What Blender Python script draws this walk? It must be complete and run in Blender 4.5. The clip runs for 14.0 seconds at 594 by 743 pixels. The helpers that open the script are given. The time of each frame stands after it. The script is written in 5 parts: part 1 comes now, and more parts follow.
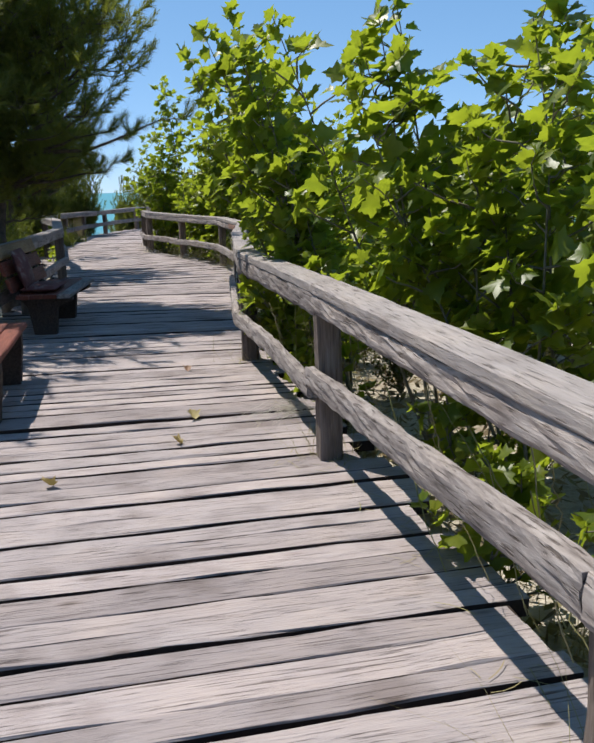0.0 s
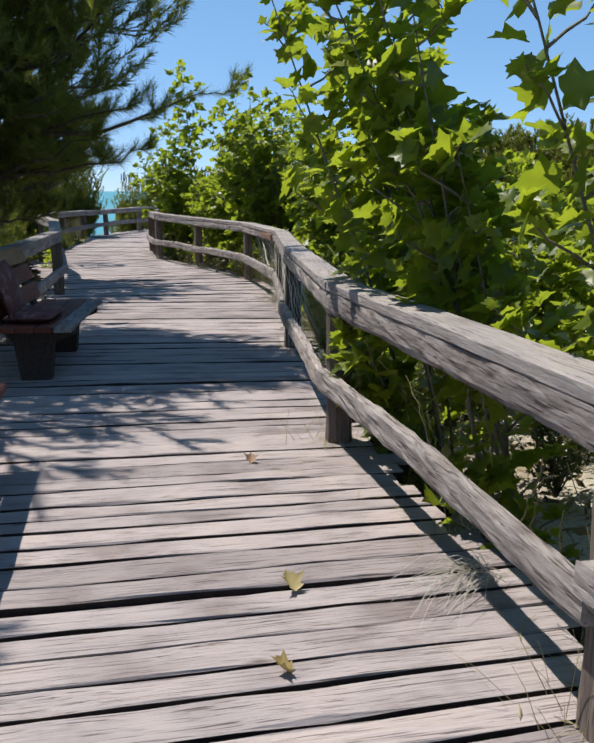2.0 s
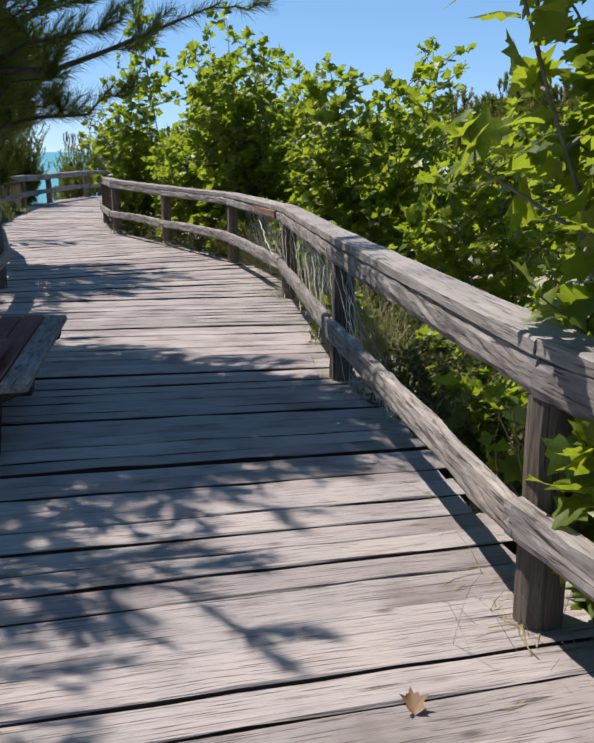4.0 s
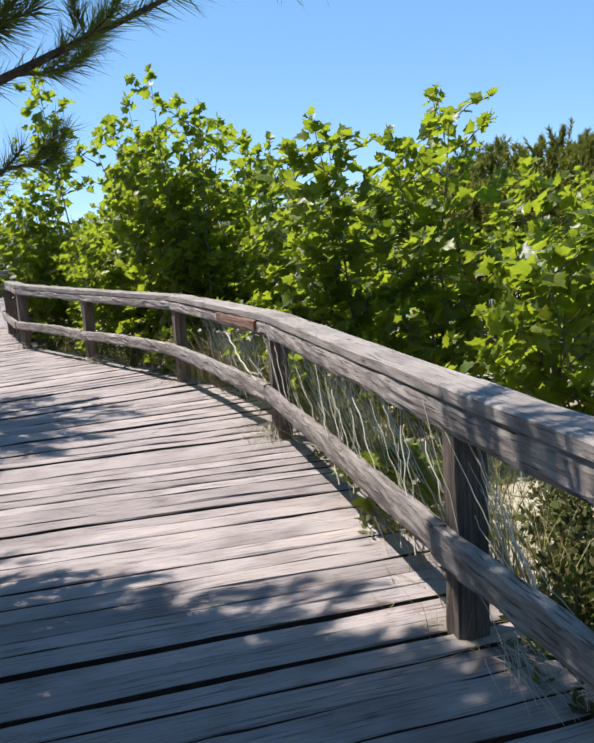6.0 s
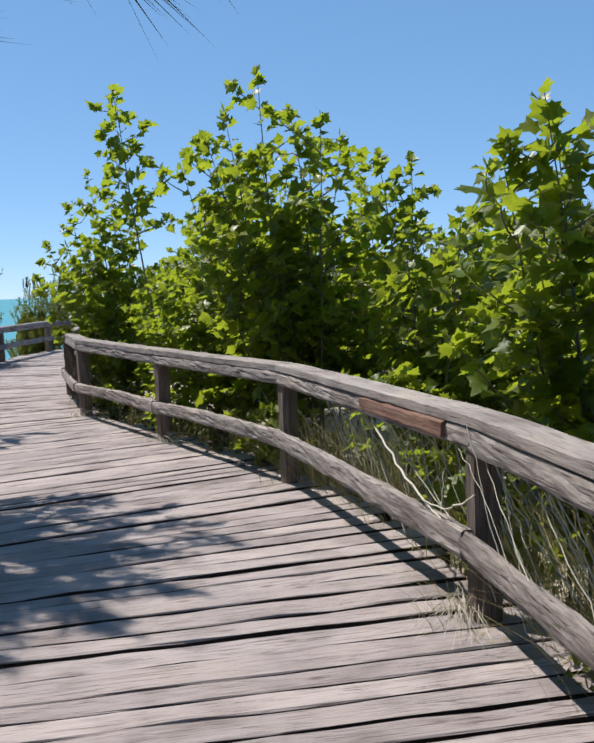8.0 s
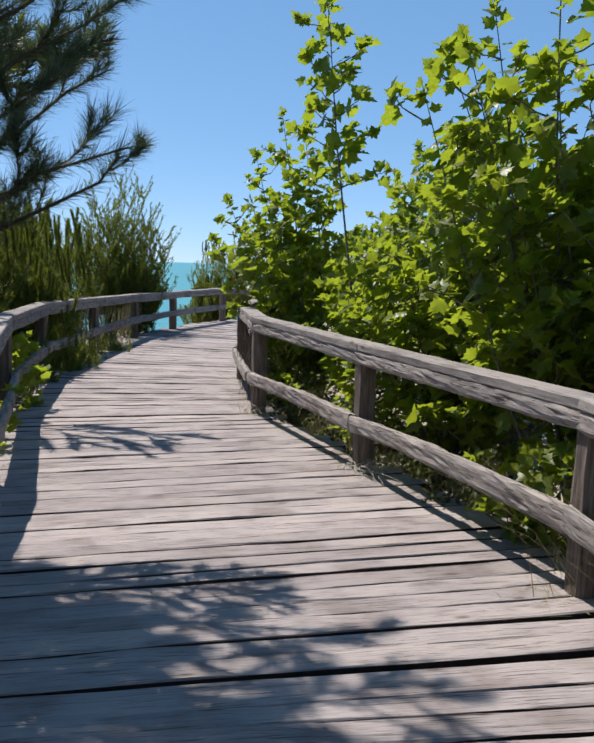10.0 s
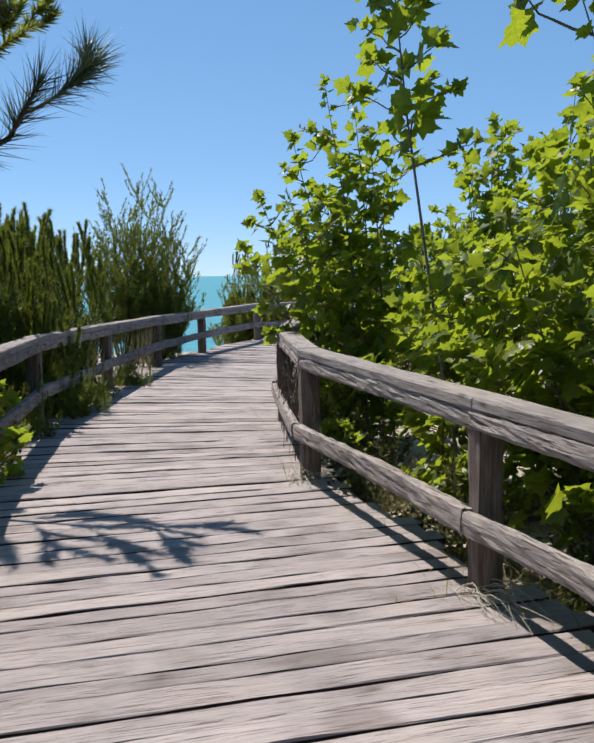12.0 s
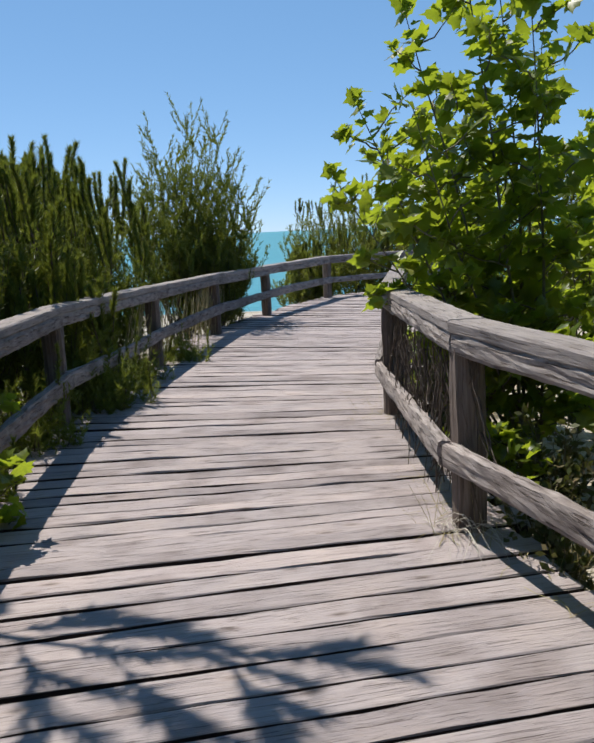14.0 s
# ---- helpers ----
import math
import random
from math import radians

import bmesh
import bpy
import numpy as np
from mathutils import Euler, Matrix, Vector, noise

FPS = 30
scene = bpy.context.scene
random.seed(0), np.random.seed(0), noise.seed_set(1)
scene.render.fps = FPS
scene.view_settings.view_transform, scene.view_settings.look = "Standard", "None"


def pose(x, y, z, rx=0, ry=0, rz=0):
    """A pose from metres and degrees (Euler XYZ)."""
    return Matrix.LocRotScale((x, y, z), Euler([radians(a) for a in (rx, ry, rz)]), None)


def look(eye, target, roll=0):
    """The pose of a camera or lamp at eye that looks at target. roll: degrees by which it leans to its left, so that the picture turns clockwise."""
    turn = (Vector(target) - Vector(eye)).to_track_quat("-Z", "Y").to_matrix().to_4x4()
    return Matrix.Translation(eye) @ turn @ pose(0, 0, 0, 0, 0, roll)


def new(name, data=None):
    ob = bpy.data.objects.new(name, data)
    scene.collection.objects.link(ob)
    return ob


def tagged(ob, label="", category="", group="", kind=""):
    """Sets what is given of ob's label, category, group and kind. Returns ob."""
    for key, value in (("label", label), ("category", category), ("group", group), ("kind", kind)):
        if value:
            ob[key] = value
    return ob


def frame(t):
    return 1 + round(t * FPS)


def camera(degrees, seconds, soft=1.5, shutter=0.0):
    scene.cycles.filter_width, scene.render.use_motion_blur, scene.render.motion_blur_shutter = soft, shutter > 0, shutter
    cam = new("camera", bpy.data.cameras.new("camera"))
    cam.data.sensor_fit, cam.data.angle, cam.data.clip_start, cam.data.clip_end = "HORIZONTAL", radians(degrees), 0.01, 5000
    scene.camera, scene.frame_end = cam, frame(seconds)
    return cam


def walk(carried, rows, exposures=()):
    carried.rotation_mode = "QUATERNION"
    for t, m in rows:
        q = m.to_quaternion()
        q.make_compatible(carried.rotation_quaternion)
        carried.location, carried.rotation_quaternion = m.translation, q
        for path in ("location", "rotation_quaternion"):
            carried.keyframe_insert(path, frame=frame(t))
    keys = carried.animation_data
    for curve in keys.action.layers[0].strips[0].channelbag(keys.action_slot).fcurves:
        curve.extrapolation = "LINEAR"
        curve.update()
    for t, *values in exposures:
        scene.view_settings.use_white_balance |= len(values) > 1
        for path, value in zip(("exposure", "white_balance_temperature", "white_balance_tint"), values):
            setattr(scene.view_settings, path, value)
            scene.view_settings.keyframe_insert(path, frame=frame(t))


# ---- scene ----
cam = camera(41.0, 14.0, soft=2.2)
PATH = [
    (0, (0.802, -0.261, 1.465), (0.697, 1.685, 1.014), -1.5),
    (0.5, (0.609, 0.252, 1.479), (0.51, 2.209, 1.079), -2.3),
    (1, (0.413, 0.824, 1.449), (0.285, 2.768, 0.999), -0.5),
    (1.5, (0.231, 1.409, 1.447), (0.118, 3.358, 1.015), -0.3),
    (2, (-0.022, 2.017, 1.446), (-0.107, 3.966, 1.004), 0.2),
    (2.5, (-0.259, 2.547, 1.445), (-0.34, 4.487, 0.966), 0.5),
    (2.7, (-0.339, 2.765, 1.418), (-0.414, 4.698, 0.908), 0.7),
    (4.8, (-1.104, 5.274, 1.506), (-0.942, 7.194, 0.971), -1.0),
    (5, (-1.175, 5.529, 1.487), (-0.985, 7.455, 0.983), -1.3),
    (5.5, (-1.308, 6.15, 1.507), (-1.067, 8.088, 1.076), -2.5),
    (6, (-1.36, 6.737, 1.538), (-1.092, 8.688, 1.19), -3.4),
    (6.5, (-1.427, 7.349, 1.536), (-1.151, 9.311, 1.263), -3.9),
    (7, (-1.588, 7.922, 1.51), (-1.33, 9.897, 1.327), -3.9),
    (7.5, (-1.682, 8.542, 1.52), (-1.482, 10.528, 1.391), -3.9),
    (8, (-1.743, 9.151, 1.518), (-1.614, 11.136, 1.312), -1.9),
    (8.5, (-1.717, 9.867, 1.501), (-1.696, 11.847, 1.223), -0.8),
    (9, (-1.88, 10.427, 1.497), (-1.961, 12.406, 1.22), 0.7),
    (9.2, (-1.959, 10.64, 1.494), (-2.079, 12.619, 1.23), 1.1),
    (11.3, (-2.692, 12.905, 1.549), (-3.156, 14.833, 1.285), 1.0),
    (11.5, (-2.725, 13.081, 1.556), (-3.179, 15.014, 1.311), 0.4),
    (12, (-2.783, 13.623, 1.526), (-3.158, 15.573, 1.284), -0.7),
    (12.5, (-2.96, 14.211, 1.491), (-3.291, 16.162, 1.198), -1.0),
    (13, (-3.139, 14.766, 1.479), (-3.581, 16.703, 1.246), -1.4),
    (13.5, (-3.354, 15.266, 1.452), (-3.93, 17.168, 1.232), -2.4),
    (14, (-3.625, 15.766, 1.414), (-4.138, 17.667, 1.064), -2.7),
]
walk(cam, [(t, look(eye, target, roll)) for t, eye, target, roll in PATH],
     [(0.0, 0.36), (2.7, 0.40), (4.8, 0.54), (5.5, 0.70), (6.5, 0.76), (7.5, 0.54), (8.5, 0.34), (11.5, 0.38), (14.0, 0.28)])

# ---- world, sun, exposure ----
SUN_TO = Vector((-0.40, 0.30, 0.87)).normalized()
SUN_EL = math.asin(SUN_TO.z)
world = bpy.data.worlds.new("world")
scene.world = world
world.use_nodes = True
wn, wl = world.node_tree.nodes, world.node_tree.links
wn.clear()
sky = wn.new("ShaderNodeTexSky")
sky.sky_type = "NISHITA"
sky.sun_disc = False
sky.sun_elevation = SUN_EL
sky.sun_rotation = math.atan2(SUN_TO.x, SUN_TO.y)
sky.altitude = 1500
sky.air_density, sky.dust_density, sky.ozone_density = 0.6, 0.0, 4.0
bg = wn.new("ShaderNodeBackground")
bg.inputs["Strength"].default_value = 0.250
wo = wn.new("ShaderNodeOutputWorld")
split, joined = wn.new("ShaderNodeSeparateColor"), wn.new("ShaderNodeCombineColor")
wl.new(sky.outputs[0], split.inputs[0])
for k, (power, share) in enumerate(((0.62, 0.60), (0.50, 0.92), (0.45, 1.27))):
    bend, gain = wn.new("ShaderNodeMath"), wn.new("ShaderNodeMath")
    bend.operation, gain.operation = "POWER", "MULTIPLY"
    bend.inputs[1].default_value, gain.inputs[1].default_value = power, share
    wl.new(split.outputs[k], bend.inputs[0])
    wl.new(bend.outputs[0], gain.inputs[0])
    wl.new(gain.outputs[0], joined.inputs[k])
wl.new(joined.outputs[0], bg.inputs["Color"])
wl.new(bg.outputs[0], wo.inputs["Surface"])
sun = new("sun", bpy.data.lights.new("sun", "SUN"))
sun.data.energy, sun.data.angle, sun.data.color = 5.0, radians(0.5), (1.0, 0.945, 0.87)
sun.matrix_world = look((0, 0, 30), Vector((0, 0, 30)) - SUN_TO)


# ---- materials ----
def material(name):
    m = bpy.data.materials.new(name)
    m.use_nodes = True
    nt = m.node_tree
    nt.nodes.clear()
    out = nt.nodes.new("ShaderNodeOutputMaterial")
    return m, nt.nodes, nt.links, out


def ramp(nodes, stops):
    r = nodes.new("ShaderNodeValToRGB")
    el = r.color_ramp.elements
    while len(el) < len(stops):
        el.new(0.5)
    for e, (p, c) in zip(el, stops):
        e.position, e.color = p, (*c, 1)
    return r


def mixc(nodes, links, blend, fac, a, b):
    n = nodes.new("ShaderNodeMix")
    n.data_type, n.blend_type = "RGBA", blend
    for sock, v in ((n.inputs[0], fac), (n.inputs[6], a), (n.inputs[7], b)):
        if hasattr(v, "is_linked"):
            links.new(v, sock)
        elif isinstance(v, tuple):
            sock.default_value = (*v, 1)
        else:
            sock.default_value = v
    return n.outputs[2]


def weathered_wood(name, dark, mid, light, tint=(1, 1, 1), crack=0.5, rough=0.85, stretch=(0.8, 14, 14), split=0.30, stain=0.8):
    """Sun-bleached timber, the grain along the local x."""
    m, n, l, out = material(name)
    tc = n.new("ShaderNodeTexCoord")
    info = n.new("ShaderNodeObjectInfo")
    off = n.new("ShaderNodeVectorMath")
    off.operation = "SCALE"
    off.inputs[0].default_value = (37, 91, 53)
    l.new(info.outputs["Random"], off.inputs["Scale"])
    add = n.new("ShaderNodeVectorMath")
    l.new(tc.outputs["Object"], add.inputs[0])
    l.new(off.outputs[0], add.inputs[1])
    mp = n.new("ShaderNodeMapping")
    mp.inputs["Scale"].default_value = stretch
    l.new(add.outputs[0], mp.inputs["Vector"])
    grain = n.new("ShaderNodeTexNoise")
    grain.inputs["Scale"].default_value, grain.inputs["Detail"].default_value = 4.0, 9
    grain.inputs["Roughness"].default_value, grain.inputs["Distortion"].default_value = 0.66, 0.12
    l.new(mp.outputs[0], grain.inputs["Vector"])
    cr = ramp(n, [(0.22, dark), (0.45, mid), (0.72, light)])
    l.new(grain.outputs[0], cr.inputs[0])
    blotch = n.new("ShaderNodeTexNoise")
    blotch.inputs["Scale"].default_value, blotch.inputs["Detail"].default_value = 2.6, 5
    l.new(add.outputs[0], blotch.inputs["Vector"])
    br = ramp(n, [(0.3, (0.68, 0.65, 0.63)), (0.48, (1, 1, 1)), (0.72, (1.16, 1.13, 1.08))])
    l.new(blotch.outputs[0], br.inputs[0])
    c1 = mixc(n, l, "MULTIPLY", stain, cr.outputs[0], br.outputs[0])
    pr = ramp(n, [(0.0, (0.72, 0.69, 0.68)), (0.3, (0.95, 0.92, 0.90)), (0.6, (1, 0.98, 0.965)), (1.0, (1.16, 1.11, 1.07))])
    l.new(info.outputs["Random"], pr.inputs[0])
    c2 = mixc(n, l, "MULTIPLY", 0.85, c1, pr.outputs[0])
    fine = n.new("ShaderNodeTexNoise")
    mp2 = n.new("ShaderNodeMapping")
    mp2.inputs["Scale"].default_value = (stretch[0] * 2.2, stretch[1] * 5, stretch[2] * 5)
    l.new(add.outputs[0], mp2.inputs["Vector"])
    l.new(mp2.outputs[0], fine.inputs["Vector"])
    fine.inputs["Scale"].default_value, fine.inputs["Detail"].default_value = 2.0, 4
    kr = ramp(n, [(split, (0.30, 0.26, 0.24)), (split + 0.07, (1, 1, 1))])
    l.new(fine.outputs[0], kr.inputs[0])
    c3 = mixc(n, l, "MULTIPLY", crack, c2, kr.outputs[0])
    vor = n.new("ShaderNodeTexVoronoi")
    mp3 = n.new("ShaderNodeMapping")
    mp3.inputs["Scale"].default_value = (1.6, 4.5, 4.5)
    l.new(add.outputs[0], mp3.inputs["Vector"])
    l.new(mp3.outputs[0], vor.inputs["Vector"])
    vor.inputs["Scale"].default_value = 1.5
    vr = ramp(n, [(0.035, (0.30, 0.26, 0.23)), (0.10, (0.82, 0.79, 0.76)), (0.16, (1, 1, 1))])
    l.new(vor.outputs["Distance"], vr.inputs[0])
    c3 = mixc(n, l, "MULTIPLY", 0.8, c3, vr.outputs[0])
    c4 = mixc(n, l, "MULTIPLY", 1.0, c3, tint)
    b = n.new("ShaderNodeBsdfPrincipled")
    b.inputs["Roughness"].default_value = rough
    b.inputs["Specular IOR Level"].default_value = 0.3
    l.new(c4, b.inputs["Base Color"])
    h = n.new("ShaderNodeMath")
    h.operation = "ADD"
    l.new(grain.outputs[0], h.inputs[0])
    l.new(kr.outputs[0], h.inputs[1])
    bump = n.new("ShaderNodeBump")
    bump.inputs["Strength"].default_value, bump.inputs["Distance"].default_value = 0.8, 0.010
    l.new(h.outputs[0], bump.inputs["Height"])
    l.new(bump.outputs[0], b.inputs["Normal"])
    l.new(b.outputs[0], out.inputs["Surface"])
    return m


def foliage(name, cols, trans=0.35, rough=0.45, spec=0.5, tcol=(0.30, 0.42, 0.03), island=True):
    m, n, l, out = material(name)
    geo = n.new("ShaderNodeNewGeometry")
    info = n.new("ShaderNodeObjectInfo")
    mixr = n.new("ShaderNodeMath")
    mixr.operation = "ADD"
    l.new(geo.outputs["Random Per Island"], mixr.inputs[0])
    l.new(info.outputs["Random"], mixr.inputs[1])
    fr = n.new("ShaderNodeMath")
    fr.operation = "FRACT"
    l.new(mixr.outputs[0], fr.inputs[0])
    cr = ramp(n, [(i / (len(cols) - 1), c) for i, c in enumerate(cols)])
    l.new(fr.outputs[0], cr.inputs[0])
    tc = n.new("ShaderNodeTexCoord")
    no = n.new("ShaderNodeTexNoise")
    no.inputs["Scale"].default_value = 9
    l.new(tc.outputs["Object"], no.inputs["Vector"])
    nr = ramp(n, [(0.3, (0.75, 0.78, 0.7)), (0.7, (1.15, 1.12, 1.0))])
    l.new(no.outputs[0], nr.inputs[0])
    col = mixc(n, l, "MULTIPLY", 0.7, cr.outputs[0], nr.outputs[0])
    b = n.new("ShaderNodeBsdfPrincipled")
    b.inputs["Roughness"].default_value = rough
    b.inputs["Specular IOR Level"].default_value = spec
    l.new(col, b.inputs["Base Color"])
    t = n.new("ShaderNodeBsdfTranslucent")
    tm = mixc(n, l, "MULTIPLY", 1.0, nr.outputs[0], tcol)
    l.new(tm, t.inputs["Color"])
    mx = n.new("ShaderNodeMixShader")
    mx.inputs[0].default_value = trans
    l.new(b.outputs[0], mx.inputs[1])
    l.new(t.outputs[0], mx.inputs[2])
    l.new(mx.outputs[0], out.inputs["Surface"])
    return m


def noisy(name, stops, scale=6.0, rough=0.9, bump=0.4, dist=0.02, metal=0.0, detail=8):
    m, n, l, out = material(name)
    tc = n.new("ShaderNodeTexCoord")
    no = n.new("ShaderNodeTexNoise")
    no.inputs["Scale"].default_value, no.inputs["Detail"].default_value = scale, detail
    no.inputs["Roughness"].default_value = 0.65
    l.new(tc.outputs["Object"], no.inputs["Vector"])
    cr = ramp(n, stops)
    l.new(no.outputs[0], cr.inputs[0])
    b = n.new("ShaderNodeBsdfPrincipled")
    b.inputs["Roughness"].default_value, b.inputs["Metallic"].default_value = rough, metal
    b.inputs["Specular IOR Level"].default_value = 0.3
    l.new(cr.outputs[0], b.inputs["Base Color"])
    bp = n.new("ShaderNodeBump")
    bp.inputs["Strength"].default_value, bp.inputs["Distance"].default_value = bump, dist
    l.new(no.outputs[0], bp.inputs["Height"])
    l.new(bp.outputs[0], b.inputs["Normal"])
    l.new(b.outputs[0], out.inputs["Surface"])
    return m


M_PLANK = weathered_wood("deck_wood", (0.268, 0.236, 0.230), (0.330, 0.292, 0.289), (0.372, 0.334, 0.331), crack=0.85, stretch=(0.8, 20, 20), split=0.33, stain=1.0)
# plank sides: dirt, plus the joints' shade painted in as near-black brown
M_EDGE = noisy("dirty_shaded_edge", [(0.3, (0.020, 0.012, 0.009)), (0.6, (0.040, 0.026, 0.020)), (0.8, (0.055, 0.040, 0.032))], 18, 0.95, 0.5, 0.01)
M_RAIL = weathered_wood("rail_wood", (0.070, 0.059, 0.054), (0.225, 0.200, 0.190), (0.37, 0.342, 0.328), crack=0.85, stretch=(1.6, 9, 9), split=0.345, stain=1.0)
M_CAP = weathered_wood("rail_cap_wood", (0.155, 0.136, 0.128), (0.27, 0.245, 0.233), (0.345, 0.318, 0.305), crack=0.75, stretch=(1.3, 13, 13), split=0.325, stain=1.0)
M_POST = weathered_wood("post_wood", (0.044, 0.034, 0.028), (0.125, 0.100, 0.085), (0.24, 0.20, 0.175), crack=0.75, stretch=(0.8, 14, 14))
M_JOIST = weathered_wood("joist_wood", (0.05, 0.04, 0.035), (0.10, 0.085, 0.075), (0.16, 0.14, 0.12))
M_BENCH_RED = weathered_wood("bench_red_paint", (0.072, 0.024, 0.016), (0.160, 0.043, 0.026), (0.232, 0.072, 0.045), crack=0.35, rough=0.6)
M_BENCH_TAN = weathered_wood("bench_varnish", (0.16, 0.085, 0.035), (0.30, 0.17, 0.07), (0.40, 0.25, 0.12), crack=0.35, rough=0.6)
M_BENCH_DARK = weathered_wood("bench_leg_wood", (0.02, 0.014, 0.011), (0.05, 0.036, 0.03), (0.09, 0.066, 0.055), crack=0.4)
M_CLOTH = noisy("cushion_cloth", [(0.3, (0.09, 0.028, 0.026)), (0.55, (0.15, 0.058, 0.05)), (0.7, (0.25, 0.19, 0.17))], 9, 0.9, 0.4, 0.01)
M_BARK = noisy("bark", [(0.3, (0.05, 0.04, 0.032)), (0.6, (0.13, 0.10, 0.08)), (0.8, (0.2, 0.165, 0.13))], 14, 0.9, 0.8, 0.02)
M_STEM = noisy("sapling_bark", [(0.3, (0.09, 0.08, 0.055)), (0.7, (0.21, 0.19, 0.14))], 16, 0.8, 0.4, 0.005)
M_LEAF = foliage("plane_leaf", [(0.058, 0.099, 0.010), (0.084, 0.132, 0.011), (0.112, 0.155, 0.012), (0.162, 0.184, 0.013), (0.072, 0.115, 0.011)], 0.50, 0.42, 0.5, (0.37, 0.455, 0.032))
M_NEEDLE = foliage("pine_needle", [(0.062, 0.080, 0.017), (0.096, 0.112, 0.023), (0.132, 0.140, 0.030), (0.072, 0.092, 0.020)], 0.42, 0.5, 0.35, (0.32, 0.36, 0.055))
M_NEEDLE_BLUE = foliage("pine_needle_grey", [(0.038, 0.060, 0.034), (0.055, 0.081, 0.047), (0.076, 0.102, 0.055), (0.043, 0.068, 0.038)], 0.22, 0.45, 0.45, (0.136, 0.187, 0.060))
M_CANDLE = foliage("young_pine_needle", [(0.065, 0.092, 0.016), (0.105, 0.132, 0.020), (0.150, 0.165, 0.024), (0.080, 0.108, 0.018)], 0.32, 0.5, 0.35, (0.30, 0.35, 0.045))
M_OLIVE = foliage("olive_pine_needle", [(0.085, 0.098, 0.019), (0.130, 0.142, 0.026), (0.175, 0.172, 0.032), (0.10, 0.114, 0.022)], 0.34, 0.5, 0.35, (0.32, 0.34, 0.05))
M_GREYLEAF = foliage("grey_shrub_leaf", [(0.096, 0.120, 0.072), (0.136, 0.160, 0.104), (0.080, 0.104, 0.060)], 0.3, 0.55, 0.3, (0.160, 0.200, 0.080))
M_SHRUB = foliage("low_shrub_leaf", [(0.053, 0.075, 0.022), (0.090, 0.105, 0.038), (0.150, 0.112, 0.060), (0.068, 0.090, 0.030)], 0.25, 0.6, 0.3, (0.150, 0.165, 0.038))
M_STRAW = foliage("dry_straw", [(0.288, 0.232, 0.120), (0.368, 0.312, 0.184), (0.224, 0.216, 0.080), (0.320, 0.264, 0.144)], 0.25, 0.6, 0.3, (0.320, 0.272, 0.120))
M_GRASS = foliage("green_grass", [(0.075, 0.105, 0.022), (0.128, 0.143, 0.038), (0.195, 0.180, 0.068), (0.090, 0.128, 0.026)], 0.3, 0.55, 0.3, (0.188, 0.225, 0.038))
M_DEAD = foliage("fallen_leaf", [(0.42, 0.33, 0.10), (0.38, 0.28, 0.12), (0.46, 0.40, 0.20)], 0.15, 0.6, 0.3, (0.4, 0.3, 0.1))
M_DEAD_RED = foliage("fallen_leaf_orange", [(0.34, 0.20, 0.13), (0.30, 0.18, 0.12)], 0.15, 0.6, 0.3, (0.3, 0.15, 0.07))
M_DEBRIS = foliage("leaf_litter", [(0.10, 0.075, 0.045), (0.19, 0.14, 0.085), (0.30, 0.24, 0.15), (0.14, 0.13, 0.06)], 0.1, 0.8, 0.2, (0.2, 0.15, 0.06))
M_VINE = noisy("dry_vine", [(0.3, (0.42, 0.38, 0.30)), (0.7, (0.62, 0.58, 0.50))], 20, 0.7, 0.2, 0.002)
M_NAIL = noisy("nail", [(0.3, (0.03, 0.025, 0.02)), (0.7, (0.08, 0.05, 0.035))], 60, 0.6, 0.1, 0.001, 0.6)


def sand_material():
    m, n, l, out = material("sand")
    tc = n.new("ShaderNodeTexCoord")
    big = n.new("ShaderNodeTexNoise")
    big.inputs["Scale"].default_value, big.inputs["Detail"].default_value = 0.9, 7
    l.new(tc.outputs["Object"], big.inputs["Vector"])
    fine = n.new("ShaderNodeTexNoise")
    fine.inputs["Scale"].default_value, fine.inputs["Detail"].default_value = 26, 6
    l.new(tc.outputs["Object"], fine.inputs["Vector"])
    c1 = ramp(n, [(0.3, (0.25, 0.21, 0.155)), (0.5, (0.41, 0.37, 0.30)), (0.7, (0.48, 0.44, 0.37))])
    l.new(big.outputs[0], c1.inputs[0])
    c2 = ramp(n, [(0.3, (0.6, 0.56, 0.5)), (0.55, (1, 1, 1))])
    l.new(fine.outputs[0], c2.inputs[0])
    col = mixc(n, l, "MULTIPLY", 0.7, c1.outputs[0], c2.outputs[0])
    b = n.new("ShaderNodeBsdfPrincipled")
    b.inputs["Roughness"].default_value = 0.95
    b.inputs["Specular IOR Level"].default_value = 0.15
    l.new(col, b.inputs["Base Color"])
    bp = n.new("ShaderNodeBump")
    bp.inputs["Strength"].default_value, bp.inputs["Distance"].default_value = 0.6, 0.04
    l.new(fine.outputs[0], bp.inputs["Height"])
    l.new(bp.outputs[0], b.inputs["Normal"])
    l.new(b.outputs[0], out.inputs["Surface"])
    return m


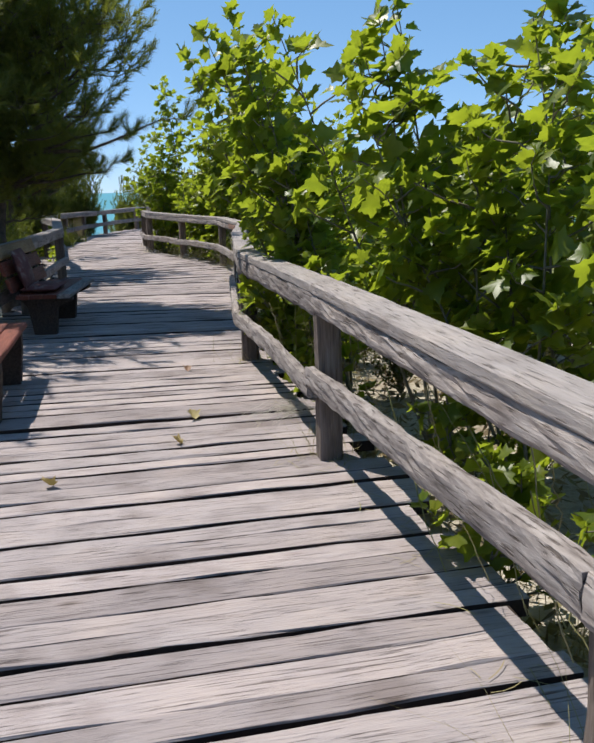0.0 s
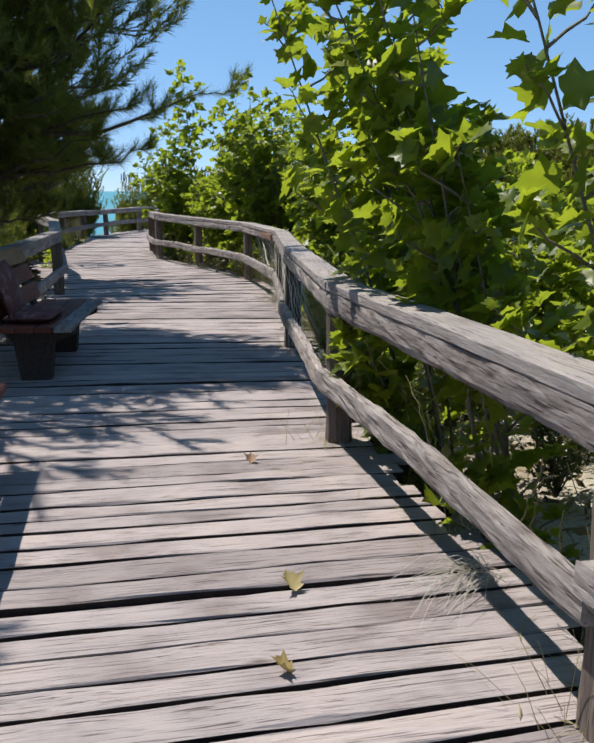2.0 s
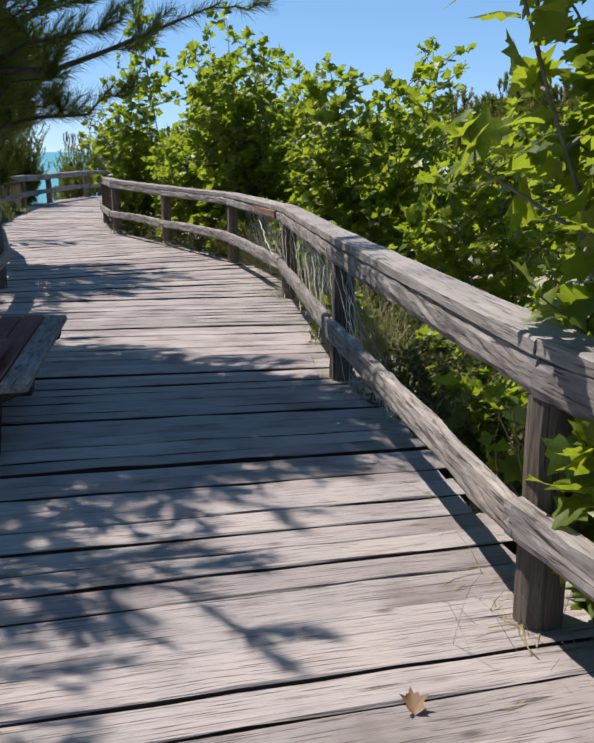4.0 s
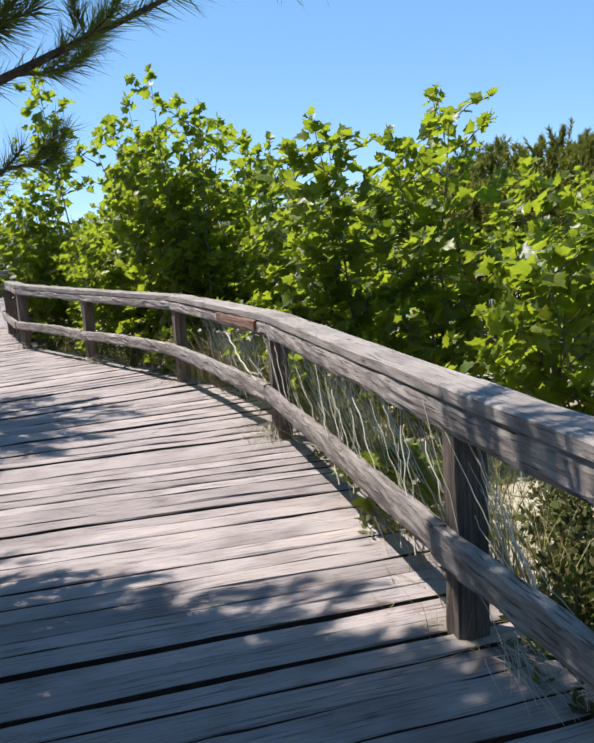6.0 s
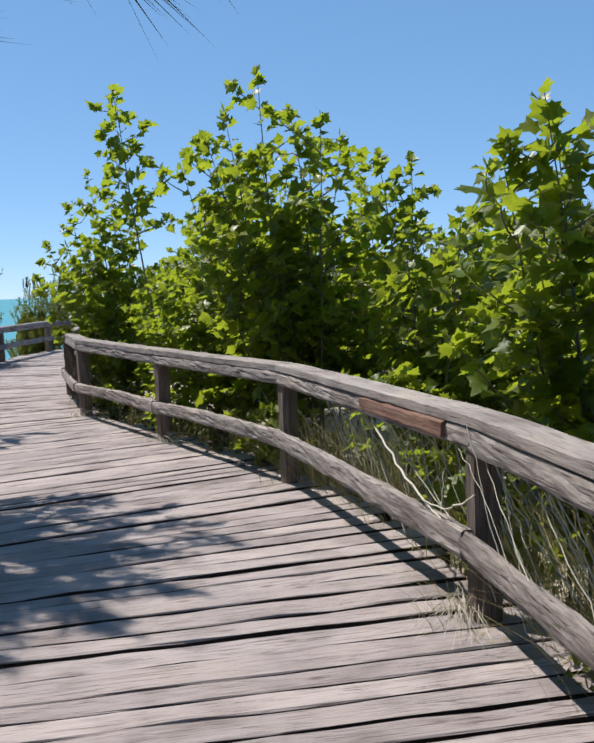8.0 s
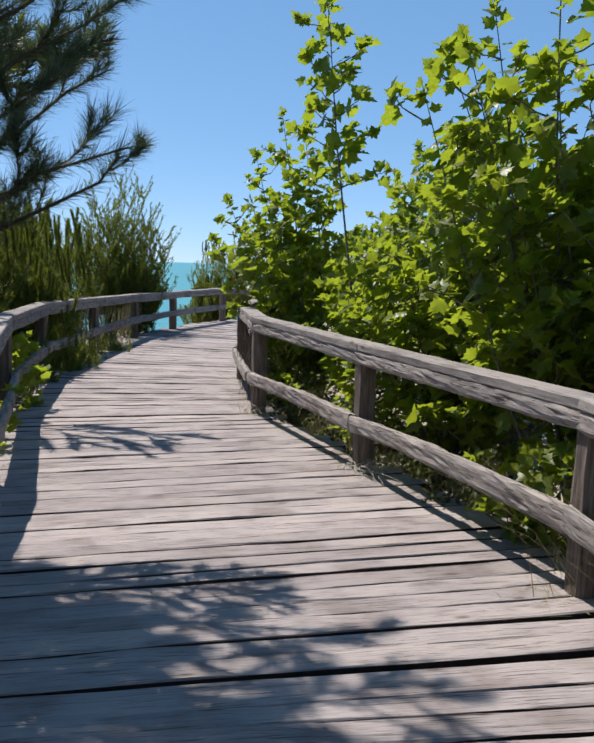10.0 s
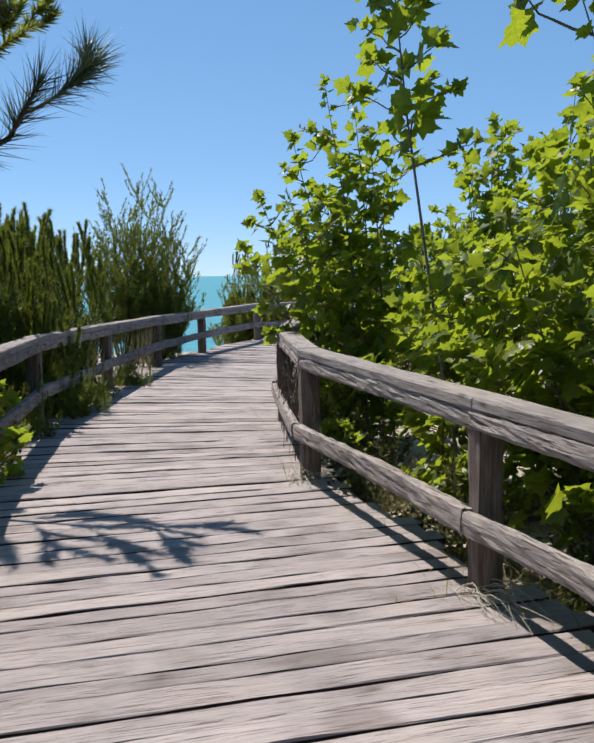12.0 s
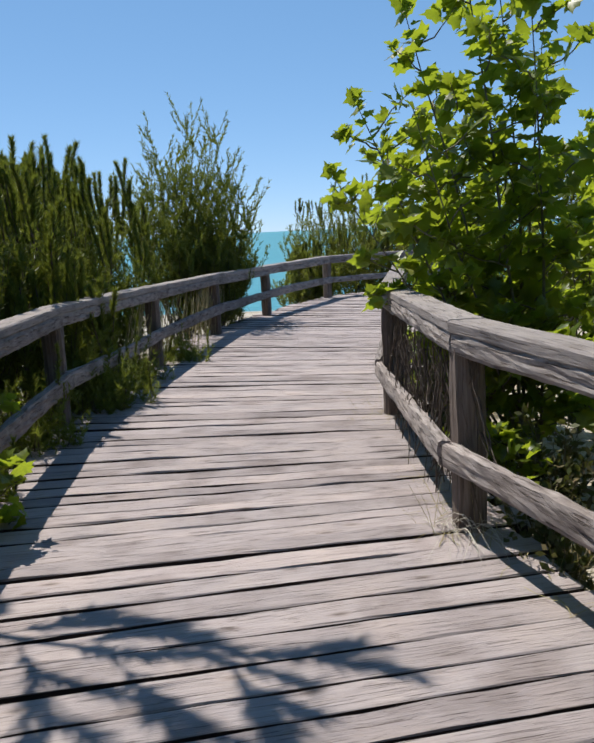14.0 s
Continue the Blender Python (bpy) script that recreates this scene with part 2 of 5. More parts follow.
def sea_material():
    m, n, l, out = material("sea_water")
    tc = n.new("ShaderNodeTexCoord")
    mp = n.new("ShaderNodeMapping")
    mp.inputs["Scale"].default_value = (0.25, 0.9, 1)
    l.new(tc.outputs["Object"], mp.inputs["Vector"])
    no = n.new("ShaderNodeTexNoise")
    no.inputs["Scale"].default_value, no.inputs["Detail"].default_value = 1.2, 6
    l.new(mp.outputs[0], no.inputs["Vector"])
    cr = ramp(n, [(0.3, (0.038, 0.203, 0.232)), (0.7, (0.064, 0.270, 0.292))])
    l.new(no.outputs[0], cr.inputs[0])
    b = n.new("ShaderNodeBsdfPrincipled")
    b.inputs["Roughness"].default_value = 0.35
    b.inputs["Specular IOR Level"].default_value = 0.25
    l.new(cr.outputs[0], b.inputs["Base Color"])
    bp = n.new("ShaderNodeBump")
    bp.inputs["Strength"].default_value, bp.inputs["Distance"].default_value = 0.7, 0.15
    l.new(no.outputs[0], bp.inputs["Height"])
    l.new(bp.outputs[0], b.inputs["Normal"])
    l.new(b.outputs[0], out.inputs["Surface"])
    return m


M_SAND, M_SEA = sand_material(), sea_material()


# ---- mesh helpers ----
def mesh_np(name, verts, faces, mat, smooth=False):
    """A mesh from numpy vertices (n,3) and faces (m,k)."""
    verts, faces = np.asarray(verts, np.float32), np.asarray(faces, np.int32)
    me = bpy.data.meshes.new(name)
    k = faces.shape[1]
    me.vertices.add(len(verts))
    me.vertices.foreach_set("co", verts.ravel())
    me.loops.add(faces.size)
    me.loops.foreach_set("vertex_index", faces.ravel())
    me.polygons.add(len(faces))
    me.polygons.foreach_set("loop_start", np.arange(0, faces.size, k, dtype=np.int32))
    me.update(calc_edges=True)
    me.validate()
    if smooth:
        me.polygons.foreach_set("use_smooth", np.ones(len(faces), bool))
    me.materials.append(mat)
    return me


def part(name, data, parent, label="", m=None, kind=""):
    """A mesh as one object under a thing or a part."""
    ob = new(name, data)
    ob.parent = parent
    if m is not None:
        ob.matrix_local = m
    return tagged(ob, label, kind=kind)


def bm_mesh(name, bm, mat, smooth=False):
    bmesh.ops.recalc_face_normals(bm, faces=bm.faces)
    me = bpy.data.meshes.new(name)
    bm.to_mesh(me)
    bm.free()
    if smooth:
        me.polygons.foreach_set("use_smooth", [True] * len(me.polygons))
    me.materials.append(mat)
    return me


def timber(name, length, profile, mat, rng, segs=8, rough=0.004, bow=0.0, taper=0.0, smooth=False, gnarl=0.0):
    """A beam along x from -length/2 to length/2 with a closed (y, z) profile, its surface uneven."""
    prof = np.array(profile)
    k = len(prof)
    xs = np.linspace(-0.5, 0.5, segs + 1)
    by, bz = rng.uniform(-bow, bow), rng.uniform(-bow, bow)
    verts = []
    ph = rng.uniform(0, 6.28, 6)
    turn = np.arange(k) * 2 * math.pi / k
    for i, x in enumerate(xs):
        s = 1 + taper * x + rng.normal(0, rough * 2)
        jit = rng.normal(0, rough, (k, 2))
        q = x * length
        lump = np.sin(4.1 * q + ph[0] + turn) + 0.7 * np.sin(9.3 * q + ph[1] - 2 * turn) + 0.5 * np.sin(17.0 * q + ph[2] + 3 * turn)
        ring = prof * (s + gnarl * lump[:, None]) + jit
        arc = 1 - (2 * x) ** 2
        endx = rng.normal(0, rough * 2, k) if i in (0, segs) else np.zeros(k)
        verts.append(np.column_stack([np.full(k, x * length) + endx, ring[:, 0] + by * arc, ring[:, 1] + bz * arc]))
    v = np.vstack(verts)
    bm = bmesh.new()
    bv = [bm.verts.new(p) for p in v]
    for i in range(segs):
        for j in range(k):
            a, b = i * k + j, i * k + (j + 1) % k
            bm.faces.new((bv[a], bv[b], bv[b + k], bv[a + k]))
    bm.faces.new(bv[:k][::-1])
    bm.faces.new(bv[-k:])
    return bm_mesh(name, bm, mat, smooth)


def box_profile(w, h, c):
    a, b = w / 2, h / 2
    return [(-a + c, -b), (a - c, -b), (a, -b + c), (a, b - c), (a - c, b), (-a + c, b), (-a, b - c), (-a, -b + c)]


def log_profile(w, h, n=12, power=3.0):
    """A rounded, nearly square section."""
    out = []
    for i in range(n):
        a = 2 * math.pi * i / n + 0.13
        c, s = math.cos(a), math.sin(a)
        r = (abs(c) ** power + abs(s) ** power) ** (-1 / power)
        out.append((w / 2 * c * r, h / 2 * s * r))
    return out


def along(a, b):
    """The pose whose x runs from a to b, at their middle, z up."""
    a, b = Vector(a), Vector(b)
    x = (b - a).normalized()
    y = Vector((0, 0, 1)).cross(x).normalized()
    z = x.cross(y)
    m = Matrix((x, y, z)).transposed().to_4x4()
    m.translation = (a + b) / 2
    return m


def tube(points, radii, sides=6):
    """Vertices and quads of a tapered tube through points."""
    pts = np.asarray(points, float)
    n = len(pts)
    tan = np.gradient(pts, axis=0)
    tan /= np.linalg.norm(tan, axis=1)[:, None] + 1e-9
    ref = np.where(np.abs(tan[:, 2:3]) > 0.9, np.array([[1.0, 0, 0]]), np.array([[0, 0, 1.0]]))
    u = np.cross(tan, ref)
    u /= np.linalg.norm(u, axis=1)[:, None] + 1e-9
    w = np.cross(tan, u)
    ang = np.arange(sides) * 2 * math.pi / sides
    ring = u[:, None, :] * np.cos(ang)[None, :, None] + w[:, None, :] * np.sin(ang)[None, :, None]
    v = (pts[:, None, :] + ring * np.asarray(radii, float)[:, None, None]).reshape(-1, 3)
    i, j = np.meshgrid(np.arange(n - 1), np.arange(sides), indexing="ij")
    a, b = i * sides + j, i * sides + (j + 1) % sides
    f = np.stack([a, b, b + sides, a + sides], -1).reshape(-1, 4)
    return v, f


class Pile:
    """Gathers vertices and faces of one mesh."""

    def __init__(self):
        self.v, self.f, self.n = [], [], 0

    def add(self, v, f):
        self.v.append(np.asarray(v, np.float32))
        self.f.append(np.asarray(f, np.int32) + self.n)
        self.n += len(v)

    def mesh(self, name, mat, smooth=False):
        return mesh_np(name, np.vstack(self.v), np.vstack(self.f), mat, smooth)


def spline(pts, t):
    """Catmull-Rom through pts at the parameters t (0..len-1)."""
    p = np.asarray(pts, float)
    p = np.vstack([2 * p[0] - p[1], p, 2 * p[-1] - p[-2]])
    t = np.atleast_1d(t)
    i = np.clip(t.astype(int), 0, len(p) - 4)
    u = (t - i)[:, None]
    a, b, c, d = p[i], p[i + 1], p[i + 2], p[i + 3]
    return 0.5 * (2 * b + (c - a) * u + (2 * a - 5 * b + 4 * c - d) * u ** 2 + (3 * b - a - 3 * c + d) * u ** 3)


# ---- the plan ----
# right and left edges of the boardwalk, facing each other
EDGE_R = [(3.10, -4.00), (2.25, -1.25), (1.50, 1.38), (0.78, 3.98), (0.06, 6.57), (-0.36, 9.41), (-0.66, 12.55), (-1.38, 15.28),
          (-2.56, 17.35), (-3.76, 19.40), (-4.43, 21.65), (-4.80, 25.2), (-4.35, 28.4), (-3.2, 30.6), (-1.4, 32.2), (1.5, 33.2)]
EDGE_L = [(0.25, -4.80), (-0.60, -2.05), (-1.28, 0.62), (-1.96, 3.25), (-2.66, 6.00), (-3.12, 9.05), (-3.62, 12.15), (-4.18, 14.15),
          (-5.02, 16.15), (-6.08, 18.35), (-7.05, 21.10), (-7.62, 25.3), (-7.62, 29.0), (-6.95, 32.4), (-4.6, 35.0), (-0.5, 37.0)]
POSTS_R = [(2.195, -1.265, 0.97), (1.445, 1.365, 0.97), (0.745, 3.965, 0.97), (0.025, 6.555, 0.95), (-0.385, 9.435, 0.965), (-0.695, 12.585, 0.945),
           (-1.425, 15.305, 0.945), (-2.605, 17.385, 0.955), (-3.805, 19.405, 0.985), (-4.475, 21.685, 0.98), (-4.855, 25.185, 0.96),
           (-4.405, 28.385, 0.94), (-3.255, 30.585, 0.93)]
POSTS_L = [(-1.28, 0.62, 0.92), (-2.00, 3.45, 0.92), (-2.62, 6.20, 0.92), (-3.10, 9.50, 0.92), (-3.92, 13.20, 0.90), (-5.02, 16.28, 0.95),
           (-6.12, 18.58, 0.95), (-6.98, 21.10, 0.93), (-7.40, 23.80, 0.89), (-7.68, 26.45, 0.86), (-7.66, 28.90, 0.84),
           (-7.26, 31.98, 0.86), (-5.5, 34.1, 0.86), (-2.6, 35.7, 0.86)]


def right_side(s, out):
    """A point beside the right edge: s counts its posts, out is metres outside."""
    p = spline(EDGE_R, s)[0]
    q = spline(EDGE_L, s)[0]
    d = (p - q) / np.linalg.norm(p - q)
    return p + d * out


def ground_z(x, y):
    d = -0.28 * x + 0.96 * y
    slope = -0.32 - 0.25 * np.clip((d - 20) / 14, 0, 1) - 2.2 * np.clip((d - 34) / 30, 0, 1)
    return slope


# ---- ground and sea ----
def stretched(n, reach, near):
    u = np.linspace(-1, 1, n)
    k = math.asinh(reach / near)
    return near * np.sinh(u * k)


gx, gy = stretched(180, 4200, 6.0) - 1.0, stretched(180, 4200, 6.0) + 13
GX, GY = np.meshgrid(gx, gy, indexing="ij")
rg = np.random.default_rng(5)
bumps = sum(a * np.sin(GX * fx + GY * fy + ph) for a, fx, fy, ph in
            [(0.045, 1.1, 0.7, 0.2), (0.035, -0.8, 1.6, 1.3), (0.02, 2.3, -1.9, 2.2), (0.015, 3.4, 2.9, 0.6)])
near_mask = np.exp(-((GX + 1) ** 2 + (GY - 13) ** 2) / 2500)
GZ = ground_z(GX, GY) + bumps * near_mask
ii, jj = np.meshgrid(np.arange(179), np.arange(179), indexing="ij")
gf = np.stack([ii * 180 + jj, (ii + 1) * 180 + jj, (ii + 1) * 180 + jj + 1, ii * 180 + jj + 1], -1).reshape(-1, 4)
ground = new("ground", mesh_np("ground", np.stack([GX, GY, GZ], -1).reshape(-1, 3), gf, M_SAND, True))
tagged(ground, "pale dry dune sand around the boardwalk", "sand", kind="structure")
su = np.linspace(-4600, 4600, 24)
sv = np.concatenate([[0, 30, 80, 200, 500], np.linspace(1000, 4700, 8)]) + 44
SX, SV = np.meshgrid(su, sv, indexing="ij")
seaV = np.stack([SX * 0.96 - SV * 0.28, SX * 0.28 + SV * 0.96, np.full_like(SX, -1.35)], -1).reshape(-1, 3)
ii, jj = np.meshgrid(np.arange(len(su) - 1), np.arange(len(sv) - 1), indexing="ij")
w_ = len(sv)
sf = np.stack([ii * w_ + jj, (ii + 1) * w_ + jj, (ii + 1) * w_ + jj + 1, ii * w_ + jj + 1], -1).reshape(-1, 4)
tagged(new("water", mesh_np("water", seaV, sf, M_SEA)), "calm turquoise sea out to the horizon", "sea", kind="structure")


# ---- railings ----
def railing(name, posts, inner, label, seed, low=(), depth=()):
    """A timber railing: posts, a split log rail with a cap on top, a lower log on the deck side. inner: +1 if the deck lies left of the run."""
    rng = np.random.default_rng(seed)
    thing = new(name)
    thing.location = (posts[0][0], posts[0][1], -0.05)
    tagged(thing, label, "railing", kind="structure")
    inv = thing.matrix_basis.inverted()
    P = [Vector(p) for p in posts]
    for i, p in enumerate(P):
        d = (P[min(i + 1, len(P) - 1)] - P[max(i - 1, 0)])
        h = p.z - 0.13 + 0.55
        me = timber("post", h, log_profile(rng.uniform(0.13, 0.15), rng.uniform(0.13, 0.15), 12, 5.0), M_POST, rng, 7, 0.0035, 0.006)
        lean = rng.normal(0, 0.8, 2)
        m = pose(p.x, p.y, p.z - 0.13 - h / 2, lean[0], -90 + lean[1], math.degrees(math.atan2(d.y, d.x)))
        part("post", me, thing, m=inv @ m)
    for i, (a, b) in enumerate(zip(P[:-1], P[1:])):
        d = (b - a).normalized()
        side = Vector((-d.y, d.x, 0)) * inner
        # top rail: a lower half log and a cap laid over it
        ln = (b - a).length
        hb = depth[i] if i < len(depth) else rng.uniform(0.086, 0.098)
        me = timber("top_rail", ln + 0.03, log_profile(rng.uniform(0.164, 0.174), hb + 0.012, 20, 6.5), M_RAIL, rng, 26, 0.0026, 0.006, gnarl=0.014)
        m = along(a + Vector((0, 0, -0.06 - hb / 2)), b + Vector((0, 0, -0.06 - hb / 2)))
        part("top_rail", me, thing, m=inv @ m)
        me = timber("rail_cap", ln + 0.01, box_profile(rng.uniform(0.166, 0.178), 0.060, 0.009), M_CAP, rng, 14, 0.0018, 0.004)
        m = along(a + Vector((0, 0, -0.029)), b + Vector((0, 0, -0.029)))
        part("rail_cap", me, thing, m=inv @ m)
        # lower rail on the inner face of the posts
        za, zb = (v + rng.normal(0, 0.006) for v in (low[i] if i < len(low) else (0.365, 0.365)))
        me = timber("lower_rail", ln + rng.uniform(-0.02, 0.06), log_profile(0.066, rng.uniform(0.115, 0.132), 18, rng.choice([3.5, 5.0, 7.0])), M_RAIL, rng, 26, 0.0028, 0.02, 0.14 * rng.choice([-1, 1]), gnarl=0.035)
        m = along(Vector((a.x, a.y, za)) + side * 0.10, Vector((b.x, b.y, zb)) + side * 0.10)
        part("lower_rail", me, thing, m=inv @ m)
    return thing


rail_r = railing("railing_right", POSTS_R, 1, "weathered grey timber railing with split log rails and square posts", 11, ((0.60, 0.58), (0.585, 0.47), (0.40, 0.37)), (0.075, 0.095, 0.115, 0.118, 0.11, 0.098))
railing("railing_left", POSTS_L, -1, "weathered grey timber railing curving beside pines, with log rails", 12)


# ---- benches ----
def bench(m, label, cushion):
    rng = np.random.default_rng(31 if cushion else 32)
    thing = new("park_bench")
    thing.matrix_world = m
    tagged(thing, label, "bench", group="benches on the boardwalk")
    L = 1.62
    for i, y in enumerate((0.05, 0.19, 0.33, 0.47)):
        me = timber("seat_board", L, box_profile(0.132, 0.042, 0.008), M_BENCH_RED if i or not cushion else M_RAIL, rng, 6, 0.0012, 0.002)
        part("seat_board", me, thing, "worn grey front board" if cushion and not i else "", pose(0, y, 0.43))
    for i, (y, z) in enumerate(((0.585, 0.55), (0.64, 0.72), (0.69, 0.88))):
        me = timber("back_board", L, box_profile(0.15, 0.036, 0.008), M_BENCH_TAN if i == 2 or not cushion else M_BENCH_RED, rng, 6, 0.0012, 0.002)
        part("back_board", me, thing, "tan varnished board" if i == 2 else "", pose(0, y, z, 72, 0, 0))
    for x in (-0.56, 0.56):
        bm = bmesh.new()
        prof = [(0.20, -0.03), (0.42, -0.03), (0.46, 0.30), (0.56, 0.40), (0.76, 0.92), (0.71, 0.94), (0.55, 0.46), (0.50, 0.405), (0.0, 0.405), (0.0, 0.36), (0.17, 0.30)]
        if not cushion:
            prof = [(0.04, -0.03), (0.50, -0.03), (0.60, 0.30), (0.76, 0.92), (0.71, 0.94), (0.55, 0.46), (0.50, 0.405), (0.0, 0.405), (0.0, 0.33)]
        a = [bm.verts.new((-0.055, y, z)) for y, z in prof]
        b = [bm.verts.new((0.055, y, z)) for y, z in prof]
        bm.faces.new(a), bm.faces.new(b[::-1])
        for k in range(len(prof)):
            bm.faces.new((a[k], b[k], b[(k + 1) % len(prof)], a[(k + 1) % len(prof)]))
        bmesh.ops.bevel(bm, geom=bm.edges[:], offset=0.006, segments=1, affect="EDGES")
        part("leg", bm_mesh("leg", bm, M_BENCH_DARK), thing, "dark slab leg" if x < 0 else "", pose(x, 0, 0))
    return thing


def bench_at(front_near, front_far, label, cushion):
    a, b = Vector((*front_near, 0)), Vector((*front_far, 0))
    d = (b - a).normalized()
    m = Matrix((d, Vector((-d.y, d.x, 0)), Vector((0, 0, 1)))).transposed().to_4x4()
    m.translation = (a + b) / 2
    return bench(m, label, cushion)


bench_at((-1.34, 4.46), (-1.76, 6.05), "wooden bench with worn red-painted seat boards", False)
shaded = bench_at((-1.985, 7.83), (-2.205, 9.38), "shaded wooden bench with red boards and a tan top slat", True)


def cushion(m, size, seed, label):
    """A soft pad with bulging faces, pinched corners and a piped seam round it."""
    rng = np.random.default_rng(seed)
    w, d, h = size
    n = 14
    u = np.linspace(-1, 1, n)
    U, V = np.meshgrid(u, u, indexing="ij")
    bulge = np.clip((1 - U ** 4) * (1 - V ** 4), 0, 1) ** 0.5
    pinch = 1 - 0.05 * (U * V) ** 2
    lump = 1 + 0.12 * np.sin(3.1 * U + seed) * np.cos(2.3 * V) + rng.normal(0, 0.02, U.shape)
    pile = Pile()
    i, j = np.meshgrid(np.arange(n - 1), np.arange(n - 1), indexing="ij")
    f = np.stack([i * n + j, (i + 1) * n + j, (i + 1) * n + j + 1, i * n + j + 1], -1).reshape(-1, 4)
    for s in (1, -1):
        z = s * h / 2 * (0.12 + 0.88 * bulge * lump)
        pile.add(np.stack([U * w / 2 * pinch, V * d / 2 * pinch, z], -1).reshape(-1, 3), f if s > 0 else f[:, ::-1])
    thing = new("bench_cushion")
    thing.matrix_world = m
    tagged(thing, label, "cushion", group="cushions on the shaded bench")
    part("cover", pile.mesh("cover", M_CLOTH, True), thing)
    t = np.linspace(0, 2 * math.pi, 49)
    c, q = np.cos(t), np.sin(t)
    k = np.maximum(np.abs(c), np.abs(q))
    part("piping", mesh_np("piping", *tube(np.stack([c / k * w / 2 * 0.96, q / k * d / 2 * 0.96, 0 * t], -1), np.full(49, h * 0.09), 6), M_CLOTH, True), thing, "darker seam")
    return thing


cushion(shaded.matrix_world @ pose(-0.36, 0.34, 0.49), (0.62, 0.36, 0.085), 3, "flat faded red striped cushion on a bench seat")
cushion(shaded.matrix_world @ pose(-0.40, 0.525, 0.70, 74, 0, 4), (0.55, 0.42, 0.09), 5, "faded red striped cushion leaning on a bench back")


# ---- plane saplings ----
LOBES = [(0, 0.0), (0.15, -0.05), (0.43, -0.02), (0.36, 0.15), (0.44, 0.25), (0.68, 0.44), (0.47, 0.50), (0.33, 0.56), (0.30, 0.74), (0.13, 0.82), (0.0, 1.06)]


def leaf_template(fold, droop, seed):
    """A lobed leaf in its own plane: y along the midrib, z its normal; a fan of triangles."""
    rng = np.random.default_rng(seed)
    right = [(x * rng.uniform(0.9, 1.1), y * rng.uniform(0.95, 1.05)) for x, y in LOBES]
    left = [(-x * rng.uniform(0.9, 1.1), y) for x, y in right[1:-1]][::-1]
    pts = right + left
    v = [(0, 0.38, 0.0)] + [(x, y, abs(x) * fold - droop * y * y + rng.normal(0, 0.03)) for x, y in pts]
    n = len(pts)
    f = [(0, 1 + i, 1 + (i + 1) % n) for i in range(n)]
    return np.array(v, float), np.array(f)


LEAVES = [leaf_template(0.25, 0.10, 1), leaf_template(-0.15, 0.28, 2), leaf_template(0.4, 0.2, 3), leaf_template(0.1, 0.4, 4)]


def frames_of(axis, up):
    """Rotation matrices (n,3,3) with y along axis and z near up."""
    y = axis / (np.linalg.norm(axis, axis=1)[:, None] + 1e-9)
    x = np.cross(y, up)
    x /= np.linalg.norm(x, axis=1)[:, None] + 1e-9
    z = np.cross(x, y)
    return np.stack([x, y, z], -1)


LEAF_MESHES = [mesh_np("leaf", v, f, M_LEAF) for v, f in LEAVES]


